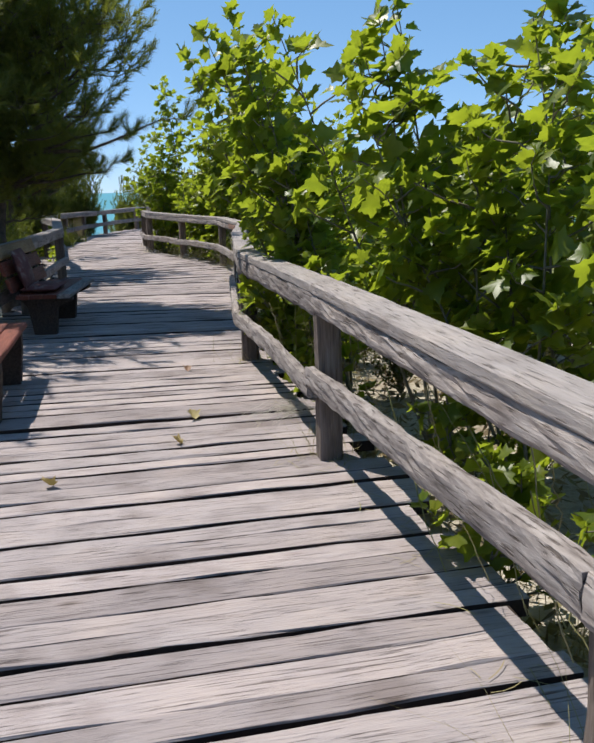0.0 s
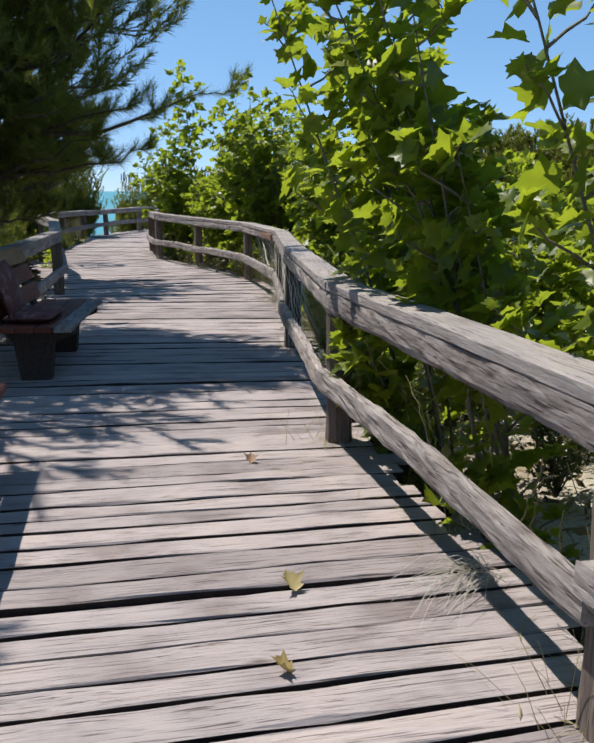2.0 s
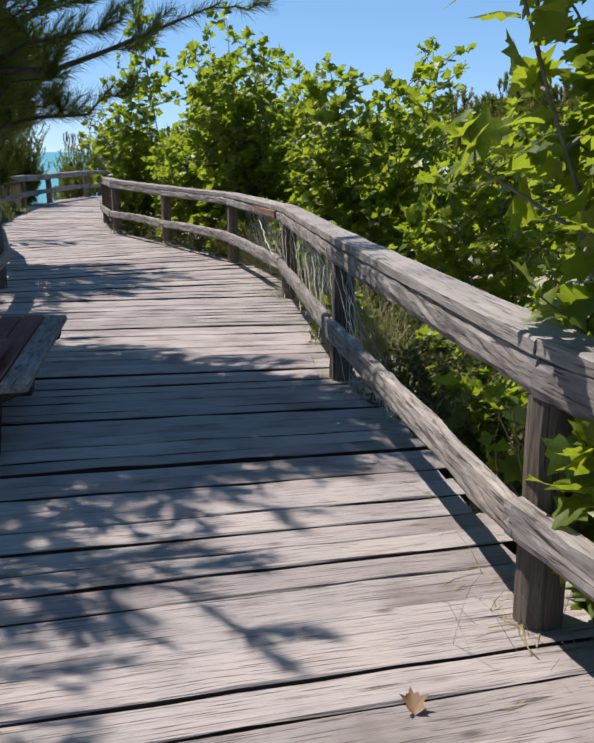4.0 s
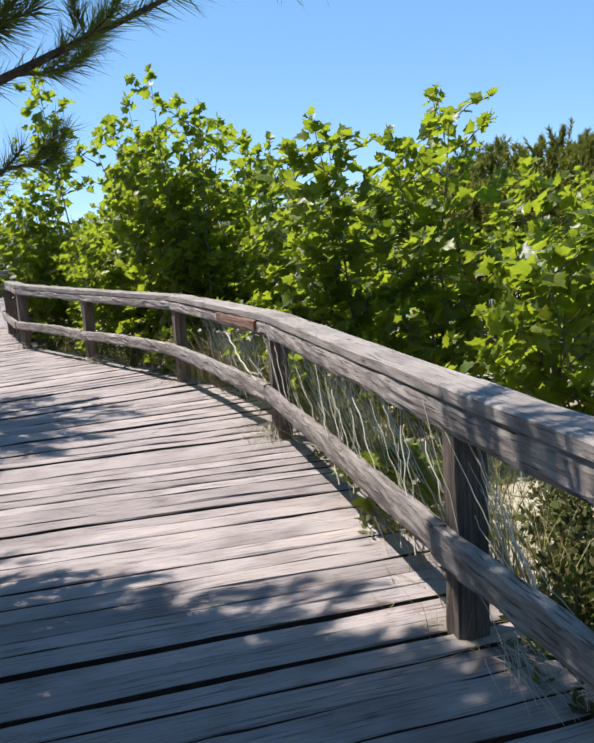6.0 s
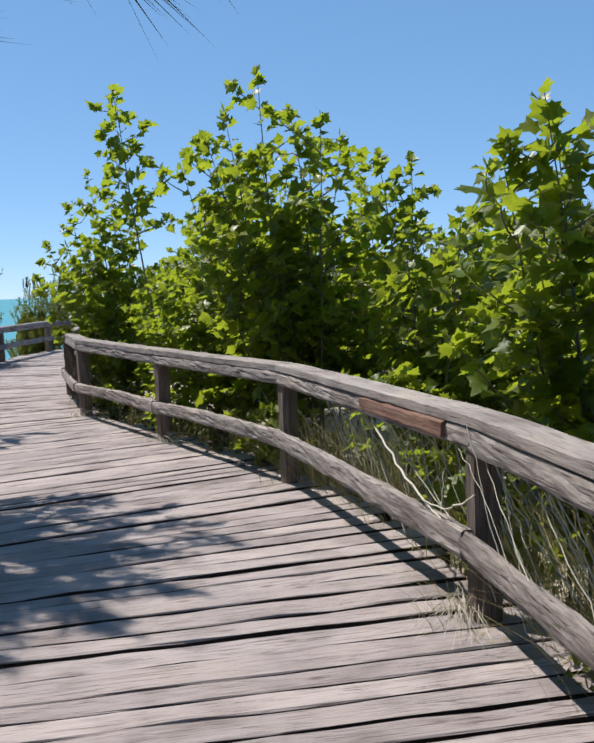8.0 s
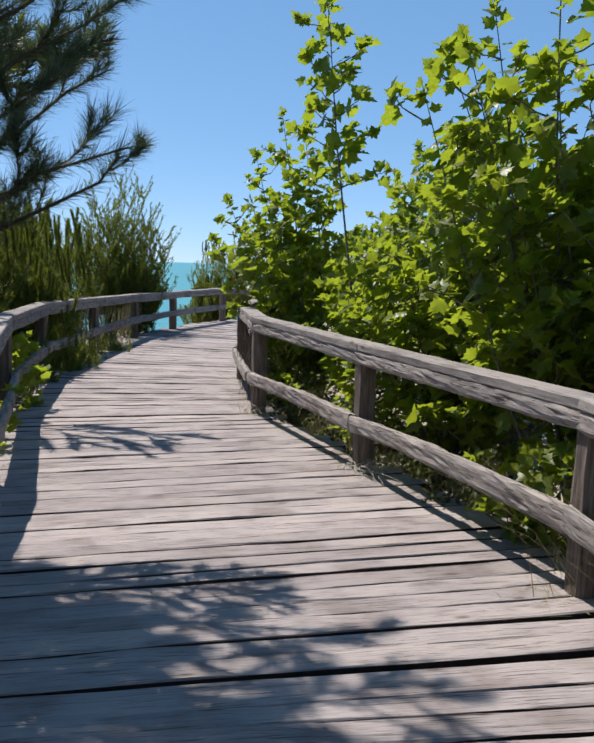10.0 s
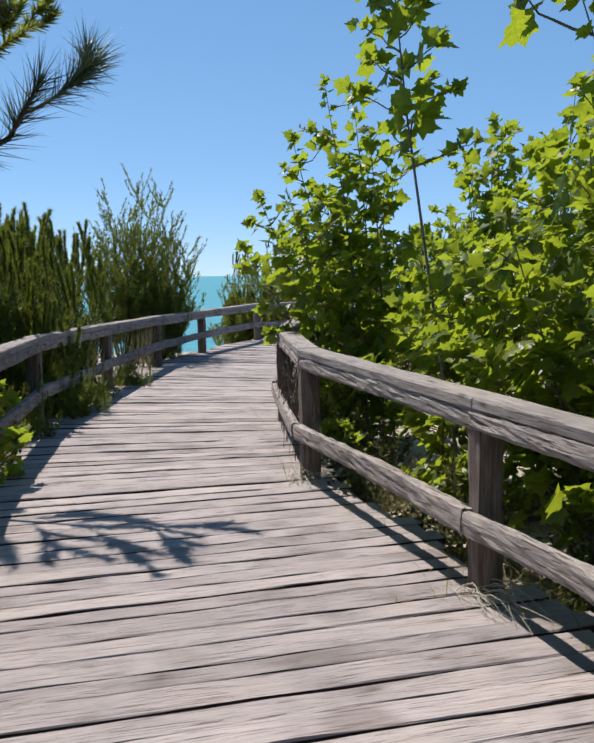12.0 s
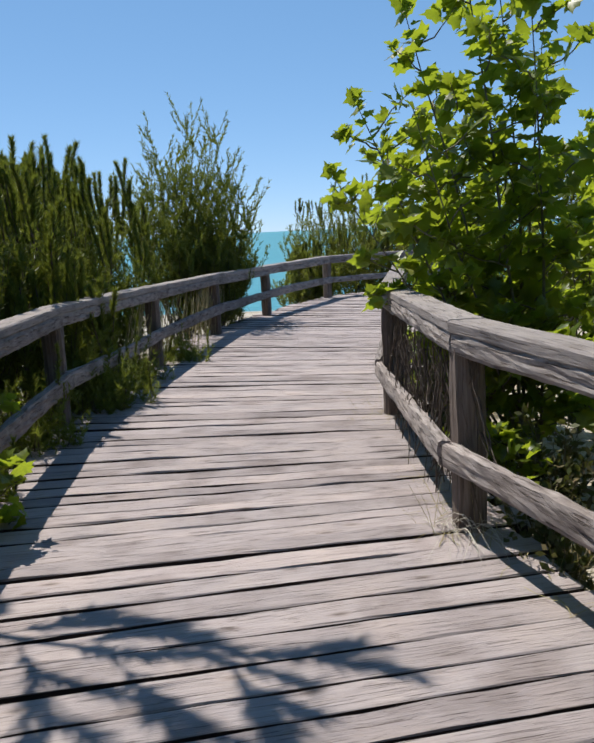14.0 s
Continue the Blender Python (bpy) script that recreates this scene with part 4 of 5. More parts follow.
def feathery_bush(base, h, r, count, seed, label, mat, needle=0.075, width=0.0078, lean=(0.0, 0.0)):
    """A tall airy bush of curved branches with fine feathery sprays."""
    rng = np.random.default_rng(seed)
    thing = new("feathery_bush")
    gz = float(ground_z(base[0], base[1])) - 0.06
    thing.location = (base[0], base[1], gz)
    tagged(thing, label, "bush", group="bushes by the far railing")
    wood, green = Pile(), Pile()
    H = h - gz
    for k in range(count):
        a = k * 2.4 + rng.uniform(-0.4, 0.4)
        rr = r * math.sqrt((k + 0.5) / count)
        top = H * (1 - 0.45 * (rr / r) ** 2) * rng.uniform(0.62, 1.0)
        e = np.array([math.cos(a) * rr + lean[0] * top, math.sin(a) * rr + lean[1] * top, top])
        t = np.linspace(0, 1, 10)[:, None]
        q = np.array([math.cos(a) * rr * 0.15, math.sin(a) * rr * 0.15, 0])
        pts = q + (e - q) * np.hstack([t ** 1.3, t ** 1.3, t ** 0.9]) + rng.normal(0, 0.025, (10, 3)) * t
        wood.add(*tube(pts, np.linspace(0.010, 0.002, 10), 4))
        brush(green, pts[4:], 130, needle, width, 40, rng)
        for _ in range(22):
            i = rng.integers(3, 10)
            aa = rng.uniform(0, 2 * math.pi)
            ln = rng.uniform(0.16, 0.42)
            tw = bent(pts[i], (math.cos(aa) * 0.8, math.sin(aa) * 0.8, 0.5), ln, 0.75, rng, 6, 0.06)
            brush(green, tw, 46, needle, width, 34, rng)
    part("stem", wood.mesh("stem", M_BARK, True), thing, "thin brown branches")
    part("foliage", green.mesh("foliage", mat), thing, "fine feathery green sprays", kind="stuff")
    return thing


YP = "bushy young pine with upright candle shoots behind the railing"
for i, (x, y, h, r, c) in enumerate([(-7.7, 19.6, 2.2, 0.8, 60), (-8.2, 21.4, 2.5, 0.95, 80), (-8.5, 23.2, 2.45, 0.95, 80), (-8.8, 25.0, 2.3, 0.95, 70), (-6.9, 17.5, 1.5, 0.7, 50),
                                     (-9.8, 22.2, 2.75, 1.2, 70), (-10.2, 25.6, 2.4, 1.1, 60), (-9.2, 19.6, 2.65, 1.1, 70), (-7.4, 21.8, 1.2, 0.5, 35)]):
    young_pine((x, y), h, r, c, 300 + i, YP, 0.08, 0.0068, 60, 0.7, None, 1.75, 1.7)
feathery_bush((-8.75, 27.7), 3.5, 1.05, 46, 320, "tall feathery green bush rising over the far railing", M_CANDLE, lean=(0.06, 0.0))
feathery_bush((-8.35, 28.2), 2.35, 0.7, 34, 324, "feathery bush leaning to the far railing", M_CANDLE, lean=(0.12, 0.0))
young_pine((-8.25, 27.9), 1.9, 0.75, 60, 321, "dense dark young pine by the far railing", 0.07, 0.005, 80, 0.0, M_NEEDLE)
young_pine((-6.6, 17.9), 0.75, 0.5, 26, 322, "low young pine shoots at the railing's foot", 0.06, 0.004, 60, 0.2)
young_pine((-7.0, 21.9), 0.7, 0.45, 24, 323, "low young pine shoots at the railing's foot", 0.06, 0.004, 60, 0.2)
for i, (x, y, h, r, c) in enumerate([(-8.4, 35.6, 2.45, 0.85, 44), (-7.4, 36.2, 2.9, 1.1, 50), (-6.1, 36.8, 3.0, 1.2, 50), (-4.8, 37.4, 3.1, 1.3, 50), (-3.2, 26.6, 2.4, 1.0, 50),
                                     (-2.0, 29.0, 2.8, 1.2, 50), (-0.5, 27.5, 3.0, 1.3, 50), (-8.3, 33.4, 0.7, 0.6, 24)]):
    young_pine((x, y), h, r, c, 330 + i, "dark young pine by the end of the boardwalk", 0.085, 0.0085, 40, 0.4, M_NEEDLE, 1.4)
for i, (x, y, h, r) in enumerate([(-7.95, 33.7, 1.2, 0.7), (-7.1, 34.9, 1.6, 0.85), (-6.1, 35.6, 1.9, 0.95), (-5.0, 36.2, 2.1, 1.0)]):
    young_pine((x, y), h, r, 46, 390 + i, "dense dark young pine beyond the end of the railing", 0.085, 0.009, 60, 0.5, M_NEEDLE, 1.8, 1.3, M_NEEDLE)
for i, (x, y, h, r, c) in enumerate([(-6.15, 16.3, 1.55, 0.7, 44), (-7.15, 18.3, 1.75, 0.8, 50), (-7.75, 20.4, 1.7, 0.75, 50), (-8.1, 22.4, 1.7, 0.7, 46), (-8.4, 24.3, 1.6, 0.7, 44), (-5.6, 13.6, 1.5, 0.9, 44)]):
    young_pine((x, y), h, r, c, 360 + i, "dense green young pine behind the railing", 0.08, 0.0068, 62, 0.15)
for i, (x, y, h) in enumerate([(-6.62, 19.4, 0.62), (-6.85, 20.5, 0.68), (-7.05, 21.7, 0.6), (-7.2, 22.8, 0.6), (-7.3, 24.2, 0.5)]):
    young_pine((x, y), h, 0.36, 22, 370 + i, "low green pine shoots at the railing's foot", 0.06, 0.0042, 60, 0.1)
for i, (x, y, h, r) in enumerate([(-4.0, 9.5, 1.5, 0.6), (-4.35, 11.7, 1.6, 0.6), (-3.75, 7.3, 1.45, 0.65), (-4.9, 13.2, 1.35, 0.6), (-3.3, 5.2, 1.3, 0.6)]):
    young_pine((x, y), h, r, 36, 380 + i, "dense dark green young pine behind the benches", 0.08, 0.006, 55, 0.1, M_NEEDLE)
THICKET = [(2.7, 19.2, 2.7), (3.6, 18.2, 2.95), (4.6, 17.4, 3.1), (5.6, 16.4, 3.2), (6.6, 15.2, 3.2), (4.4, 21.0, 3.0), (6.2, 19.2, 3.2), (7.8, 17.2, 3.3), (7.4, 13.2, 3.0),
           (7.6, 10.4, 3.0), (6.8, 7.6, 2.9), (6.2, 4.6, 2.8), (5.6, 1.4, 2.8), (1.6, 21.8, 2.0), (0.6, 23.4, 2.0), (-0.6, 24.6, 2.1), (2.6, 23.6, 2.3), (-1.4, 26.4, 2.2),
           (9.5, 14.0, 3.4), (9.0, 20.5, 3.4), (5.0, 24.5, 2.8), (2.2, 26.5, 2.6)]
for i, (x, y, h) in enumerate(THICKET):
    young_pine((x, y), h - 0.06, 1.6, 90, 350 + i, "olive-green young pine in the thicket inland", 0.11, 0.0125, 52, 0.85, M_OLIVE, 2.0, 0.7, M_OLIVE, 2)


# ---- shrubs and grass ----
def shrub(base, h, r, seed, label, mat, leaf=0.03, count=1500, name="shrub"):
    rng = np.random.default_rng(seed)
    thing = new(name)
    gz = float(ground_z(base[0], base[1])) - 0.03
    thing.location = (base[0], base[1], gz)
    tagged(thing, label, "shrub")
    wood = Pile()
    P, A = [], []
    stems = 22
    for k in range(stems):
        a = rng.uniform(0, 2 * math.pi)
        rr = r * math.sqrt(rng.uniform(0.02, 1))
        e = np.array([math.cos(a) * rr, math.sin(a) * rr, (h - gz) * rng.uniform(0.6, 1.0) * (1 - 0.4 * (rr / r) ** 2)])
        t = np.linspace(0, 1, 7)[:, None]
        pts = e * np.hstack([t, t, t ** 0.8]) + rng.normal(0, 0.02, (7, 3)) * t
        wood.add(*tube(pts, np.linspace(0.006, 0.0015, 7), 4))
        m = count // stems
        idx = rng.uniform(0.25, 0.999, m) * 6
        i = idx.astype(int)
        q = pts[i] + (pts[i + 1] - pts[i]) * (idx - i)[:, None]
        o = rng.normal(0, 1, (m, 3))
        o /= np.linalg.norm(o, axis=1)[:, None]
        P.append(q + o * rng.uniform(0.0, 0.09, m)[:, None] * r), A.append(o + np.array([0, 0, 0.5]))
    P, A = np.vstack(P), np.vstack(A)
    A /= np.linalg.norm(A, axis=1)[:, None]
    S = np.cross(A, rng.normal(0, 1, P.shape))
    S /= np.linalg.norm(S, axis=1)[:, None]
    L = leaf * rng.uniform(0.7, 1.4, len(P))[:, None]
    V = np.stack([P, P + A * L * 0.5 + S * L * 0.28, P + A * L, P + A * L * 0.5 - S * L * 0.28], 1).reshape(-1, 3)
    part("twig", wood.mesh("twig", M_STEM), thing, "thin twigs")
    part("foliage", mesh_np("foliage", V, np.arange(len(V)).reshape(-1, 4), mat), thing, "small leaves", kind="stuff")
    return thing


shrub((1.15, 8.7), 0.42, 0.55, 401, "low brown-green flowering shrub on the sand", M_SHRUB, 0.035, 3500)
for k in range(5):
    q = right_side(4.35 + 0.22 * k, 0.75 + 0.25 * math.sin(k * 2.1))
    shrub((q[0], q[1]), 0.52 + 0.08 * math.sin(k * 3.0), 0.5, 480 + k, "dense brown-green flowering shrub behind the railing", M_SHRUB, 0.035, 3200)
shrub((1.9, 9.7), 0.55, 0.6, 402, "low brown-green shrub on the sand", M_SHRUB, 0.035, 2500)
for i, (x, y, h, r) in enumerate([(0.85, 7.7, 0.35, 0.4), (0.75, 8.9, 0.38, 0.45), (1.7, 7.4, 0.5, 0.5), (1.5, 9.9, 0.5, 0.5), (0.55, 9.9, 0.3, 0.4), (2.1, 5.2, 0.45, 0.5), (1.35, 6.6, 0.4, 0.45), (2.9, 7.6, 0.6, 0.6)]):
    shrub((x, y), h, r, 410 + i, "low brown-green shrub on the sand", M_SHRUB, 0.035, 1600)
tagged(new("timber_beam", timber("timber_beam", 1.75, box_profile(0.14, 0.22, 0.012), M_POST, np.random.default_rng(61), 10, 0.004, 0.01)), "weathered dark timber beam lying on the sand", "beam").matrix_world = along(
    (-2.45, 19.66, -0.24), (-0.9, 20.32, -0.22))
for i in range(10):
    q = right_side(4.15 + 0.2 * i, 0.5 + 0.28 * math.sin(i * 2.9))
    shrub((q[0], q[1]), 0.34 + 0.12 * math.sin(i * 4.1), 0.36, 430 + i, "low green weeds behind the railing", M_GRASS, 0.045, 900)
for i in range(11):
    q = right_side(6.8 + 0.42 * i, 0.5 + 0.22 * math.sin(i * 2.3))
    shrub((q[0], q[1]), 0.40 + 0.12 * math.sin(i * 3.3), 0.42, 450 + i, "low dark weeds and twigs behind the railing", M_SHRUB, 0.045, 800)
shrub((1.0, 14.9), 2.35, 0.55, 403, "tall grey-leaved shrub with fine twigs", M_GREYLEAF, 0.05, 1600)
shrub((0.2, 17.9), 2.6, 0.6, 404, "tall grey-leaved shrub with fine twigs", M_GREYLEAF, 0.05, 1500)


def blades(name, places, mat, seed, label, height, lean, width=0.003, spreadr=0.12, per=26):
    """Tufts of long blades at places (x, y), leaning by (dx, dy)."""
    rng = np.random.default_rng(seed)
    pile = Pile()
    for x, y, s in places:
        gz = float(ground_z(x, y))
        for _ in range(int(per * s)):
            b = np.array([x + rng.normal(0, spreadr), y + rng.normal(0, spreadr), gz - 0.02])
            h = height * s * rng.uniform(0.5, 1.15)
            d = np.array([lean[0] + rng.normal(0, 0.28), lean[1] + rng.normal(0, 0.28)]) * h
            t = np.linspace(0, 1, 5)[:, None]
            mid = b + np.hstack([d[0] * t ** 1.8, d[1] * t ** 1.8, h * (t - 0.22 * t ** 3)])
            w = width * rng.uniform(0.6, 1.3) * np.array([1, 1, 0.85, 0.6, 0.15])[:, None]
            a = rng.uniform(0, math.pi)
            s2 = np.array([math.cos(a), math.sin(a), 0])
            V = np.stack([mid - s2 * w, mid + s2 * w], 1).reshape(-1, 3)
            F = [(2 * k, 2 * k + 1, 2 * k + 3, 2 * k + 2) for k in range(4)]
            pile.add(V, F)
    ob = new(name, pile.mesh(name, mat))
    return tagged(ob, label, "grass", kind="stuff")


rg = np.random.default_rng(77)


def strip(s0, s1, n, o0, o1, lo=0.7, hi=1.2):
    out = []
    for _ in range(n):
        p = right_side(rg.uniform(s0, s1), rg.uniform(o0, o1))
        out.append((p[0], p[1], rg.uniform(lo, hi)))
    return out


blades("dry_grass", strip(5.0, 7.2, 85, 0.18, 0.55), M_STRAW, 501, "tall dry straw-coloured grass behind the railing", 1.05, (-0.12, 0.25), 0.0022)
blades("green_grass", strip(4.4, 8.0, 90, 0.35, 1.4, 0.5, 1.0), M_GRASS, 502, "tangled green and yellow grass on the dune", 0.6, (0.1, 0.2), 0.003, 0.2, 30)
blades("dry_grass", strip(2.0, 4.8, 120, 0.18, 0.8, 0.4, 0.85), M_STRAW, 503, "sparse dry grass under the railing", 0.5, (0.1, 0.1), 0.002, 0.1, 16)
blades("dry_grass", strip(7.2, 11.0, 70, 0.2, 0.8, 0.5, 0.95), M_STRAW, 504, "dry grass under the railing", 0.6, (0.0, 0.1), 0.0022, 0.1, 16)
lp = []
for _ in range(60):
    s = rg.uniform(8.6, 12.5)
    p, q = spline(EDGE_L, s)[0], spline(EDGE_R, s)[0]
    d = (p - q) / np.linalg.norm(p - q)
    p = p + d * rg.uniform(0.1, 0.5)
    lp.append((p[0], p[1], rg.uniform(0.6, 1.1)))
blades("dry_grass", lp, M_STRAW, 505, "dry grass and twigs along the railing's foot", 0.8, (0.15, 0.0), 0.0025, 0.12, 18)


blades("dry_grass", [(p[0] - 0.06, p[1] - 0.02, 1.0) for p in POSTS_R[1:10] for _ in (0, 1)], M_STRAW, 506, "dry straw tangled round the posts' feet", 0.72, (-0.05, 0.1), 0.0018, 0.09, 18)


def debris(name, count, seed, label):
    """Brown leaf litter lying on the sand beside the boardwalk."""
    rng = np.random.default_rng(seed)
    C = np.array([right_side(s, o) for s, o in zip(rng.uniform(1.2, 12.0, count), 0.2 + 2.2 * rng.uniform(0, 1, count) ** 1.5)])
    z = ground_z(C[:, 0], C[:, 1]) + 0.06 * rng.uniform(0, 1, count) + 0.01
    P = np.column_stack([C, z])
    A = rng.normal(0, 1, (count, 3)) * np.array([1, 1, 0.45])
    A /= np.linalg.norm(A, axis=1)[:, None]
    S = np.cross(A, np.array([0, 0, 1.0]) + rng.normal(0, 0.4, (count, 3)))
    S /= np.linalg.norm(S, axis=1)[:, None]
    L = rng.uniform(0.02, 0.075, (count, 1))
    W = L * rng.uniform(0.08, 0.4, (count, 1))
    V = np.stack([P - A * L, P + S * W, P + A * L, P - S * W], 1).reshape(-1, 3)
    return tagged(new(name, mesh_np(name, V, np.arange(len(V)).reshape(-1, 4), M_DEBRIS)), label, "leaf litter", kind="stuff")


debris("leaf_litter", 14000, 520, "brown dead leaves and twigs strewn on the sand")


def litter(name, count, seed, label):
    """Loose straws lying on the planks round the posts and along the edge."""
    rng = np.random.default_rng(seed)
    pile = Pile()
    for k in range(count):
        if k % 2:
            q = POSTS_R[rng.integers(1, 10)]
            c = np.array([q[0] + rng.normal(-0.06, 0.12), q[1] + rng.normal(-0.05, 0.14)])
        else:
            c = right_side(rng.uniform(1.6, 9.5), -abs(rng.normal(0, 0.10)) + 0.08)
        a, ln = rng.uniform(0, math.pi), rng.uniform(0.04, 0.20)
        t = np.linspace(-0.5, 0.5, 4)[:, None]
        d, n = np.array([math.cos(a), math.sin(a)]), np.array([-math.sin(a), math.cos(a)])
        mid = c + d * ln * t + n * (0.12 * ln * (t * 2) ** 2 * rng.uniform(-1, 1))
        w = rng.uniform(0.0010, 0.0022)
        z = np.full((4, 1), 0.006) + 0.01 * rng.uniform(0, 1) * (t + 0.5)
        V = np.stack([np.hstack([mid - n * w, z]), np.hstack([mid + n * w, z])], 1).reshape(-1, 3)
        pile.add(V, [(2 * i, 2 * i + 1, 2 * i + 3, 2 * i + 2) for i in range(3)])
    return tagged(new(name, pile.mesh(name, M_STRAW)), label, "straw", kind="stuff")


litter("straw_litter", 520, 515, "loose dry straws on the planks by the railing")


def straw_tuft(x, y, heading, count, seed):
    """A bunch of pale dry straws fanned out over the planks."""
    rng = np.random.default_rng(seed)
    pile = Pile()
    for _ in range(count):
        a = radians(heading) + rng.normal(0, 0.24)
        ln = rng.uniform(0.12, 0.46)
        t = np.linspace(0, 1, 6)[:, None]
        d = np.array([math.cos(a), math.sin(a), 0.0])
        n = np.array([-d[1], d[0], 0.0])
        p0 = np.array([x, y, 0.014]) + rng.normal(0, 0.05, 3) * np.array([1, 1, 0.06])
        pts = p0 + d * ln * t + n * ln * 0.22 * rng.uniform(-1, 1) * t ** 2 + np.array([0, 0, 1]) * (rng.uniform(0.0, 0.10) * np.sin(t * math.pi))
        pile.add(*tube(pts, np.linspace(0.0016, 0.0007, 6) * rng.uniform(0.8, 1.4), 4))
    ob = new("straw_tuft", pile.mesh("straw_tuft", M_VINE))
    return tagged(ob, "bunch of pale dry straws on the planks at a post", "straw", group="straws at the posts")


def vine(name, runs, seed, label, mat=None):
    """Thin dry stems drooping between the rails."""
    rng = np.random.default_rng(seed)
    pile = Pile()
    for a, b, sag, r in runs:
        t = np.linspace(0, 1, 14)[:, None]
        pts = np.array(a) + (np.array(b) - np.array(a)) * t
        pts[:, 2] -= sag * np.sin(t[:, 0] * math.pi)
        pts += rng.normal(0, 0.006, pts.shape) * np.sin(t * math.pi)
        pile.add(*tube(pts, np.full(14, r), 5))
    ob = new(name, pile.mesh(name, mat or M_VINE, True))
    return tagged(ob, label, "vine", kind="stuff" if len(runs) > 20 else "")




def by_rail(s, out, z):
    p = right_side(s, out)
    return (p[0], p[1], z)


vine("dry_vine", [(by_rail(6.46, -0.13, 0.88), by_rail(6.13, -0.17, 0.47), 0.05, 0.0065), (by_rail(6.13, -0.17, 0.47), by_rail(6.02, -0.14, 0.30), -0.03, 0.006),
                  (by_rail(6.13, -0.17, 0.47), by_rail(5.96, -0.15, 0.62), 0.05, 0.004)], 511, "pale dry vine stem hanging from the railing")
for k, (x, y, heading, count) in enumerate(((-0.30, 9.26, -84, 40), (-0.12, 8.95, -84, 60), (0.56, 4.86, -140, 45), (-0.74, 12.72, -115, 60), (-2.66, 17.36, -50, 40), (-3.86, 19.36, -60, 30))):
    straw_tuft(x, y, heading, count, 540 + k)
rv = np.random.default_rng(512)
runs = []
for _ in range(120):
    s = rv.uniform(4.95, 6.75)
    runs.append((by_rail(s, rv.uniform(-0.125, 0.03), rv.uniform(0.76, 0.90)), by_rail(s - rv.uniform(0.04, 0.24), rv.uniform(-0.16, 0.22), rv.uniform(0.04, 0.42)),
                 rv.uniform(-0.07, 0.09), rv.uniform(0.0012, 0.0030)))
vine("dry_vine", runs, 513, "fine dry stems hanging from the top rail")
runs = []
for _ in range(40):
    s = rv.uniform(1.8, 4.2)
    runs.append((by_rail(s, rv.uniform(-0.06, 0.06), rv.uniform(0.45, 0.80)), by_rail(s - rv.uniform(-0.12, 0.2), rv.uniform(0.0, 0.3), rv.uniform(0.0, 0.45)),
                 rv.uniform(-0.08, 0.1), rv.uniform(0.0012, 0.0028)))
vine("dry_vine", runs, 514, "dead twigs and straw caught in the railing", M_STRAW)
runs = []
for _ in range(190):
    s = rv.uniform(8.95, 10.0)
    runs.append((by_rail(s, rv.uniform(-0.09, 0.04), rv.uniform(0.66, 0.86)), by_rail(s + rv.uniform(-0.2, 0.2), rv.uniform(-0.10, 0.06), rv.uniform(0.02, 0.50)),
                 rv.uniform(-0.08, 0.08), rv.uniform(0.0015, 0.0040)))
vine("twig_tangle", runs, 516, "dark dead twigs tangled in the railing at its bend", M_BARK)


def by_left(s, out, z):
    i = min(int(s), len(POSTS_L) - 2)
    a, b = Vector(POSTS_L[i]), Vector(POSTS_L[i + 1])
    p, d = a.lerp(b, s - i), (b - a).normalized()
    return (p.x - d.y * out, p.y + d.x * out, z)


runs = []
for _ in range(110):
    s = rv.uniform(7.6, 9.1)
    runs.append((by_left(s + rv.uniform(0.10, 0.16), rv.uniform(-0.02, 0.06), rv.uniform(0.62, 0.80)), by_left(s, rv.uniform(-0.06, 0.10), rv.uniform(-0.05, 0.25)),
                 rv.uniform(-0.02, 0.02), rv.uniform(0.0025, 0.0050)))
vine("dry_reeds", runs, 517, "dry reeds leaning in the railing beside pines", M_STRAW)

M_SPLIT = weathered_wood("split_wood", (0.12, 0.062, 0.045), (0.215, 0.122, 0.092), (0.29, 0.19, 0.15), crack=0.5)
sp_a, sp_b = Vector((-0.98, 13.75, 0.845)), Vector((-0.74, 12.78, 0.845))
part("split_rail", timber("split_rail", (sp_b - sp_a).length, box_profile(0.05, 0.085, 0.012), M_SPLIT, np.random.default_rng(9), 8, 0.003, 0.004), rail_r,
     "reddish fresh-split wood", rail_r.matrix_basis.inverted() @ along(sp_a + Vector((-0.085, -0.024, 0)), sp_b + Vector((-0.085, -0.024, 0))))

# ---- fallen leaves ----
def fallen(x, y, s, rot, mat, label):
    v, f = leaf_template(0.8, -0.6, int(s * 1000))
    v = v.copy()
    v[:, 2] += 0.35 * np.abs(np.sin(v[:, 1] * 3)) * 0.3
    v = v * s
    v[:, 2] -= v[:, 2].min()
    ob = new("fallen_leaf", mesh_np("fallen_leaf", v, f, mat))
    ob.matrix_world = pose(x, y, 0.004, 4, 6, rot)
    tagged(ob, label, "leaf", group="fallen leaves on the planks")


fallen(-0.14, 4.70, 0.078, 40, M_DEAD, "curled yellow-brown dead leaf on the planks")
fallen(-0.13, 4.19, 0.065, 95, M_DEAD, "small pale dead leaf on the planks")
fallen(-0.67, 3.53, 0.08, 150, M_DEAD, "curled tan dead leaf on the planks")
fallen(-0.45, 6.10, 0.06, 10, M_DEAD_RED, "small orange dead leaf on the planks")

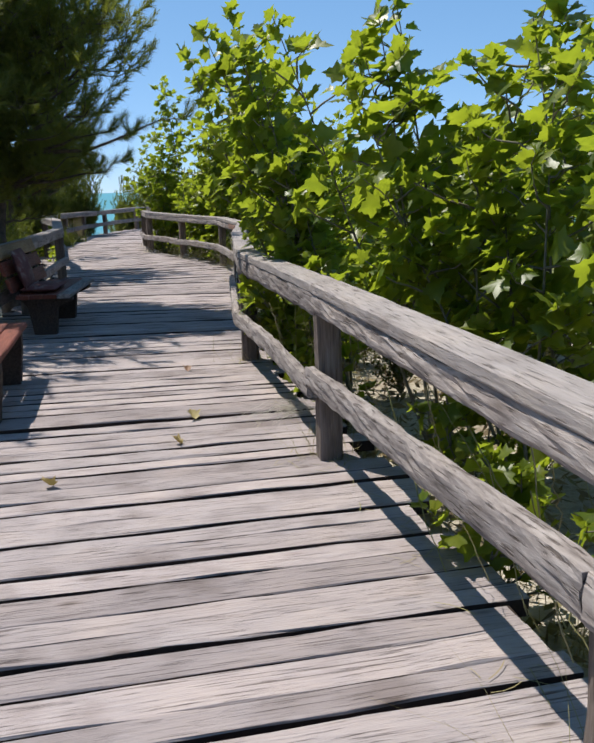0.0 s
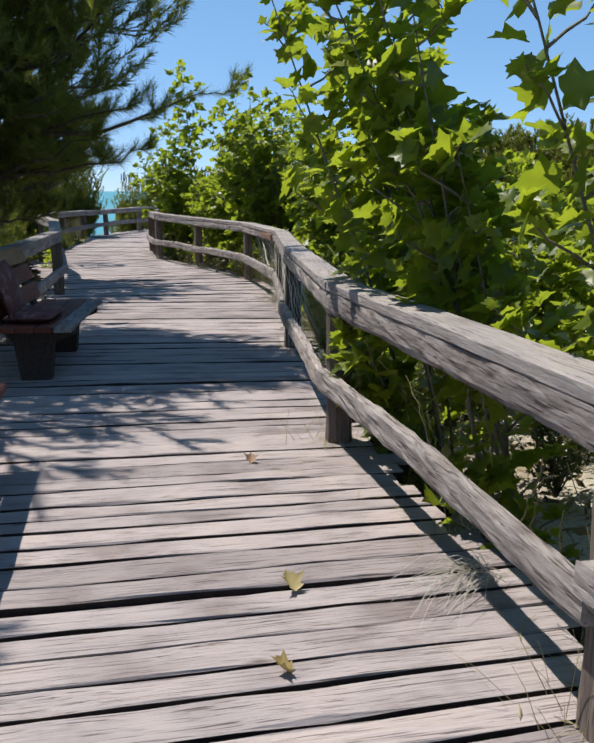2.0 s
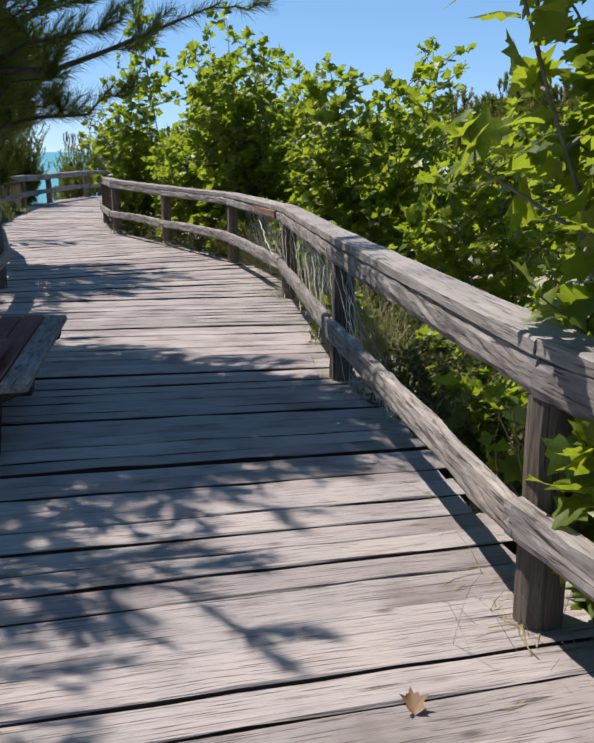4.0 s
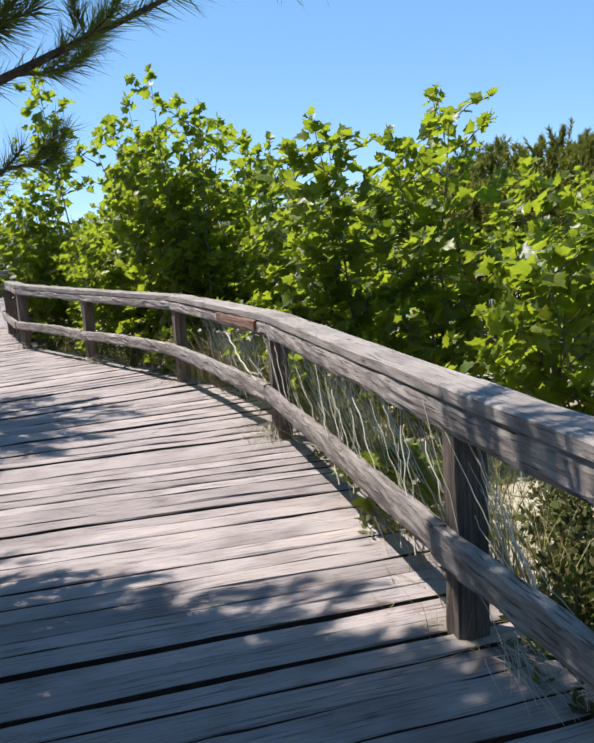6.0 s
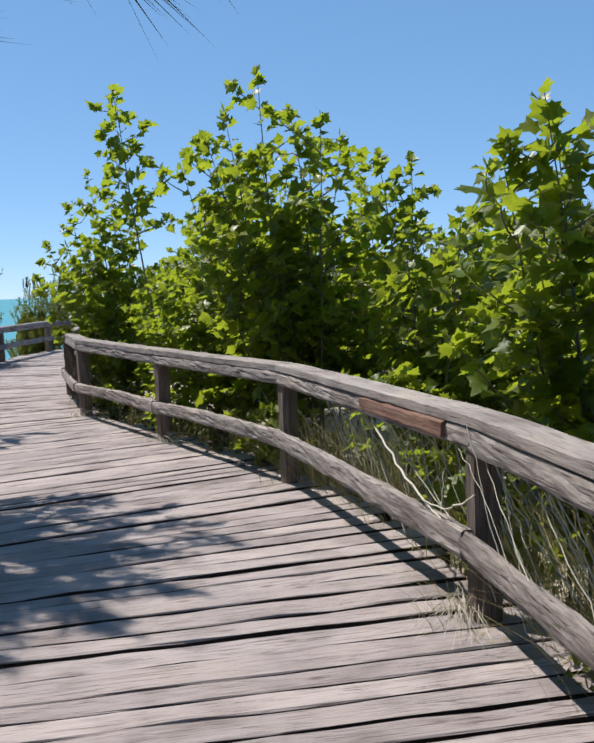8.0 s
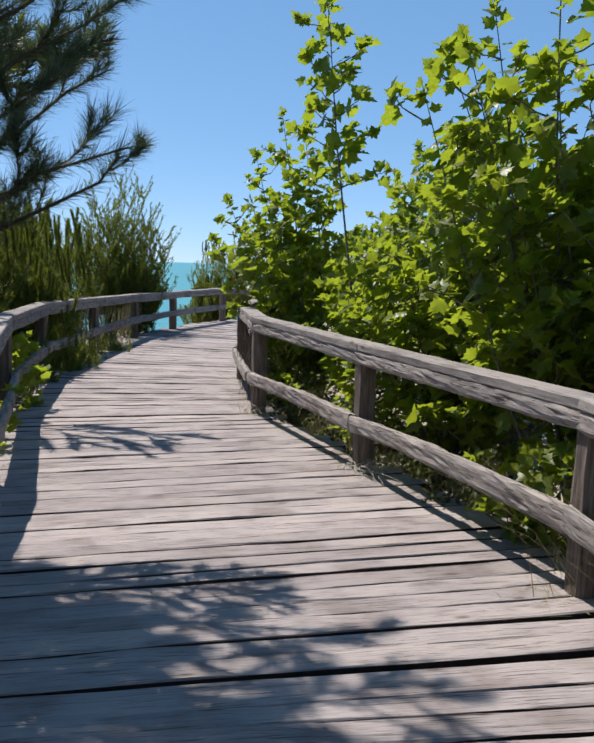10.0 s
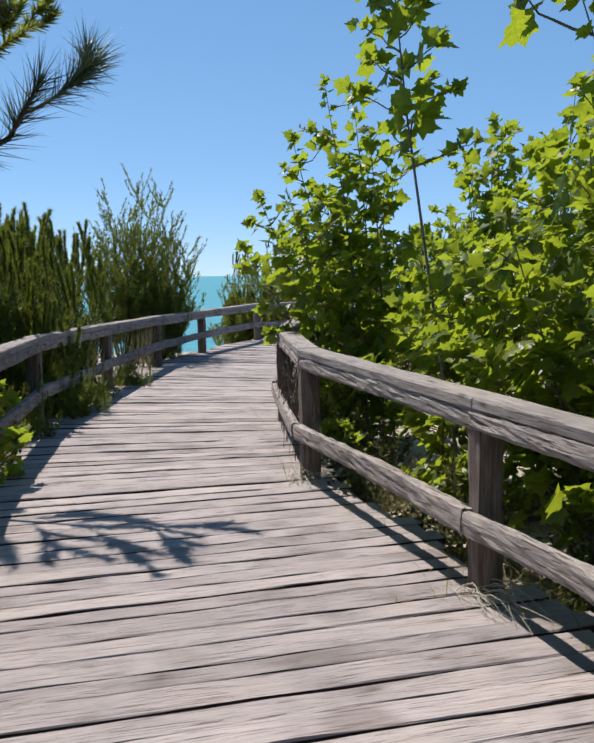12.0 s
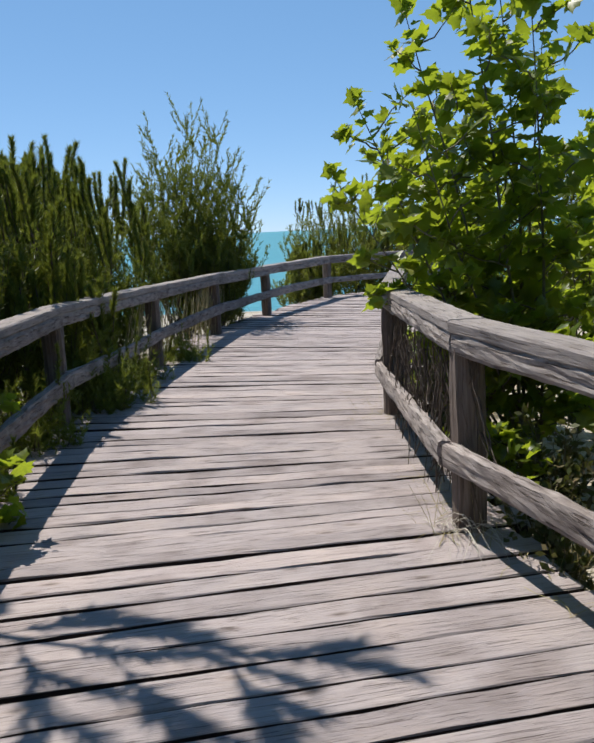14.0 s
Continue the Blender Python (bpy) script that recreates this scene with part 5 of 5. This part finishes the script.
# ---- the boardwalk's planks ----
boardwalk = new("boardwalk")
tagged(boardwalk, "weathered grey plank boardwalk with open joints", "boardwalk", kind="structure")
rp = np.random.default_rng(4)
fine_s = np.linspace(0, len(EDGE_R) - 1, 1500)
fr_, fl_ = spline(EDGE_R, fine_s), spline(EDGE_L, fine_s)
mid_ = (fr_ * 0.6 + fl_ * 0.4)
run = np.concatenate([[0], np.cumsum(np.linalg.norm(np.diff(mid_, axis=0), axis=1))])
pos = 0.1
while pos < run[-1] - 0.3:
    w = rp.choice([0.12, 0.138, 0.155, 0.175], p=[0.25, 0.3, 0.3, 0.15]) * rp.uniform(0.95, 1.05)
    gap = abs(rp.normal(0.004, 0.009)) + 0.006 + (0.014 if rp.uniform() < 0.12 else 0)
    s = np.interp(pos + w / 2, run, fine_s)
    r_, l_ = spline(EDGE_R, s)[0], spline(EDGE_L, s)[0]
    d = r_ - l_
    ln = float(np.linalg.norm(d))
    ex_r, ex_l = rp.uniform(0.10, 0.30), rp.uniform(0.15, 0.3)
    u = d / ln
    a = np.array(l_ - u * ex_l)
    b = np.array(r_ + u * ex_r)
    c = (a + b) / 2
    me = timber("plank", ln + ex_r + ex_l, box_profile(w, 0.07, 0.005), M_PLANK, rp, 13, 0.0026, 0.004)
    # all faces below the top take the colour with the joint shade in it
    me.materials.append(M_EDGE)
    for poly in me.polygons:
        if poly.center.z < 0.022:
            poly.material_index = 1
    part("plank", me, boardwalk, m=pose(c[0], c[1], -0.036 + rp.normal(0, 0.0035), rp.normal(0, 0.9), rp.normal(0, 0.06), math.degrees(math.atan2(u[1], u[0])) + rp.normal(0, 0.3)))
    pos += w + gap
# bearers under the planks
for side, k in ((0.08, 0), (0.5, 1), (0.92, 2)):
    pts = (fl_ * (1 - side) + fr_ * side)[::100]
    for a, b in zip(pts[:-1], pts[1:]):
        me = timber("joist", float(np.linalg.norm(b - a)) + 0.04, box_profile(0.09, 0.18, 0.006), M_JOIST, rp, 2, 0.002)
        part("joist", me, boardwalk, m=along((a[0], a[1], -0.165), (b[0], b[1], -0.165)))
# nail heads in two rows over each bearer
nails = Pile()
ring = np.column_stack([np.cos(np.arange(6) * math.pi / 3), np.sin(np.arange(6) * math.pi / 3), np.zeros(6)]) * 0.0045
for ob in [o for o in boardwalk.children if o.name.startswith("plank")]:
    half, wy = max(v.co.x for v in ob.data.vertices), max(v.co.y for v in ob.data.vertices)
    for fx in (-0.80, -0.02, 0.78):
        for fy in (-0.5, 0.5):
            if rp.uniform() < 0.25:
                continue
            c = ob.matrix_local @ Vector((fx * half + rp.normal(0, 0.012), fy * wy + rp.normal(0, 0.008), 0.0362))
            nails.add(np.vstack([ring + np.array(c), [np.array(c) + (0, 0, 0.002)]]), [(k, (k + 1) % 6, 6) for k in range(6)])
part("nail_heads", nails.mesh("nail_heads", M_NAIL), boardwalk, "small rusty nail heads", kind="stuff")
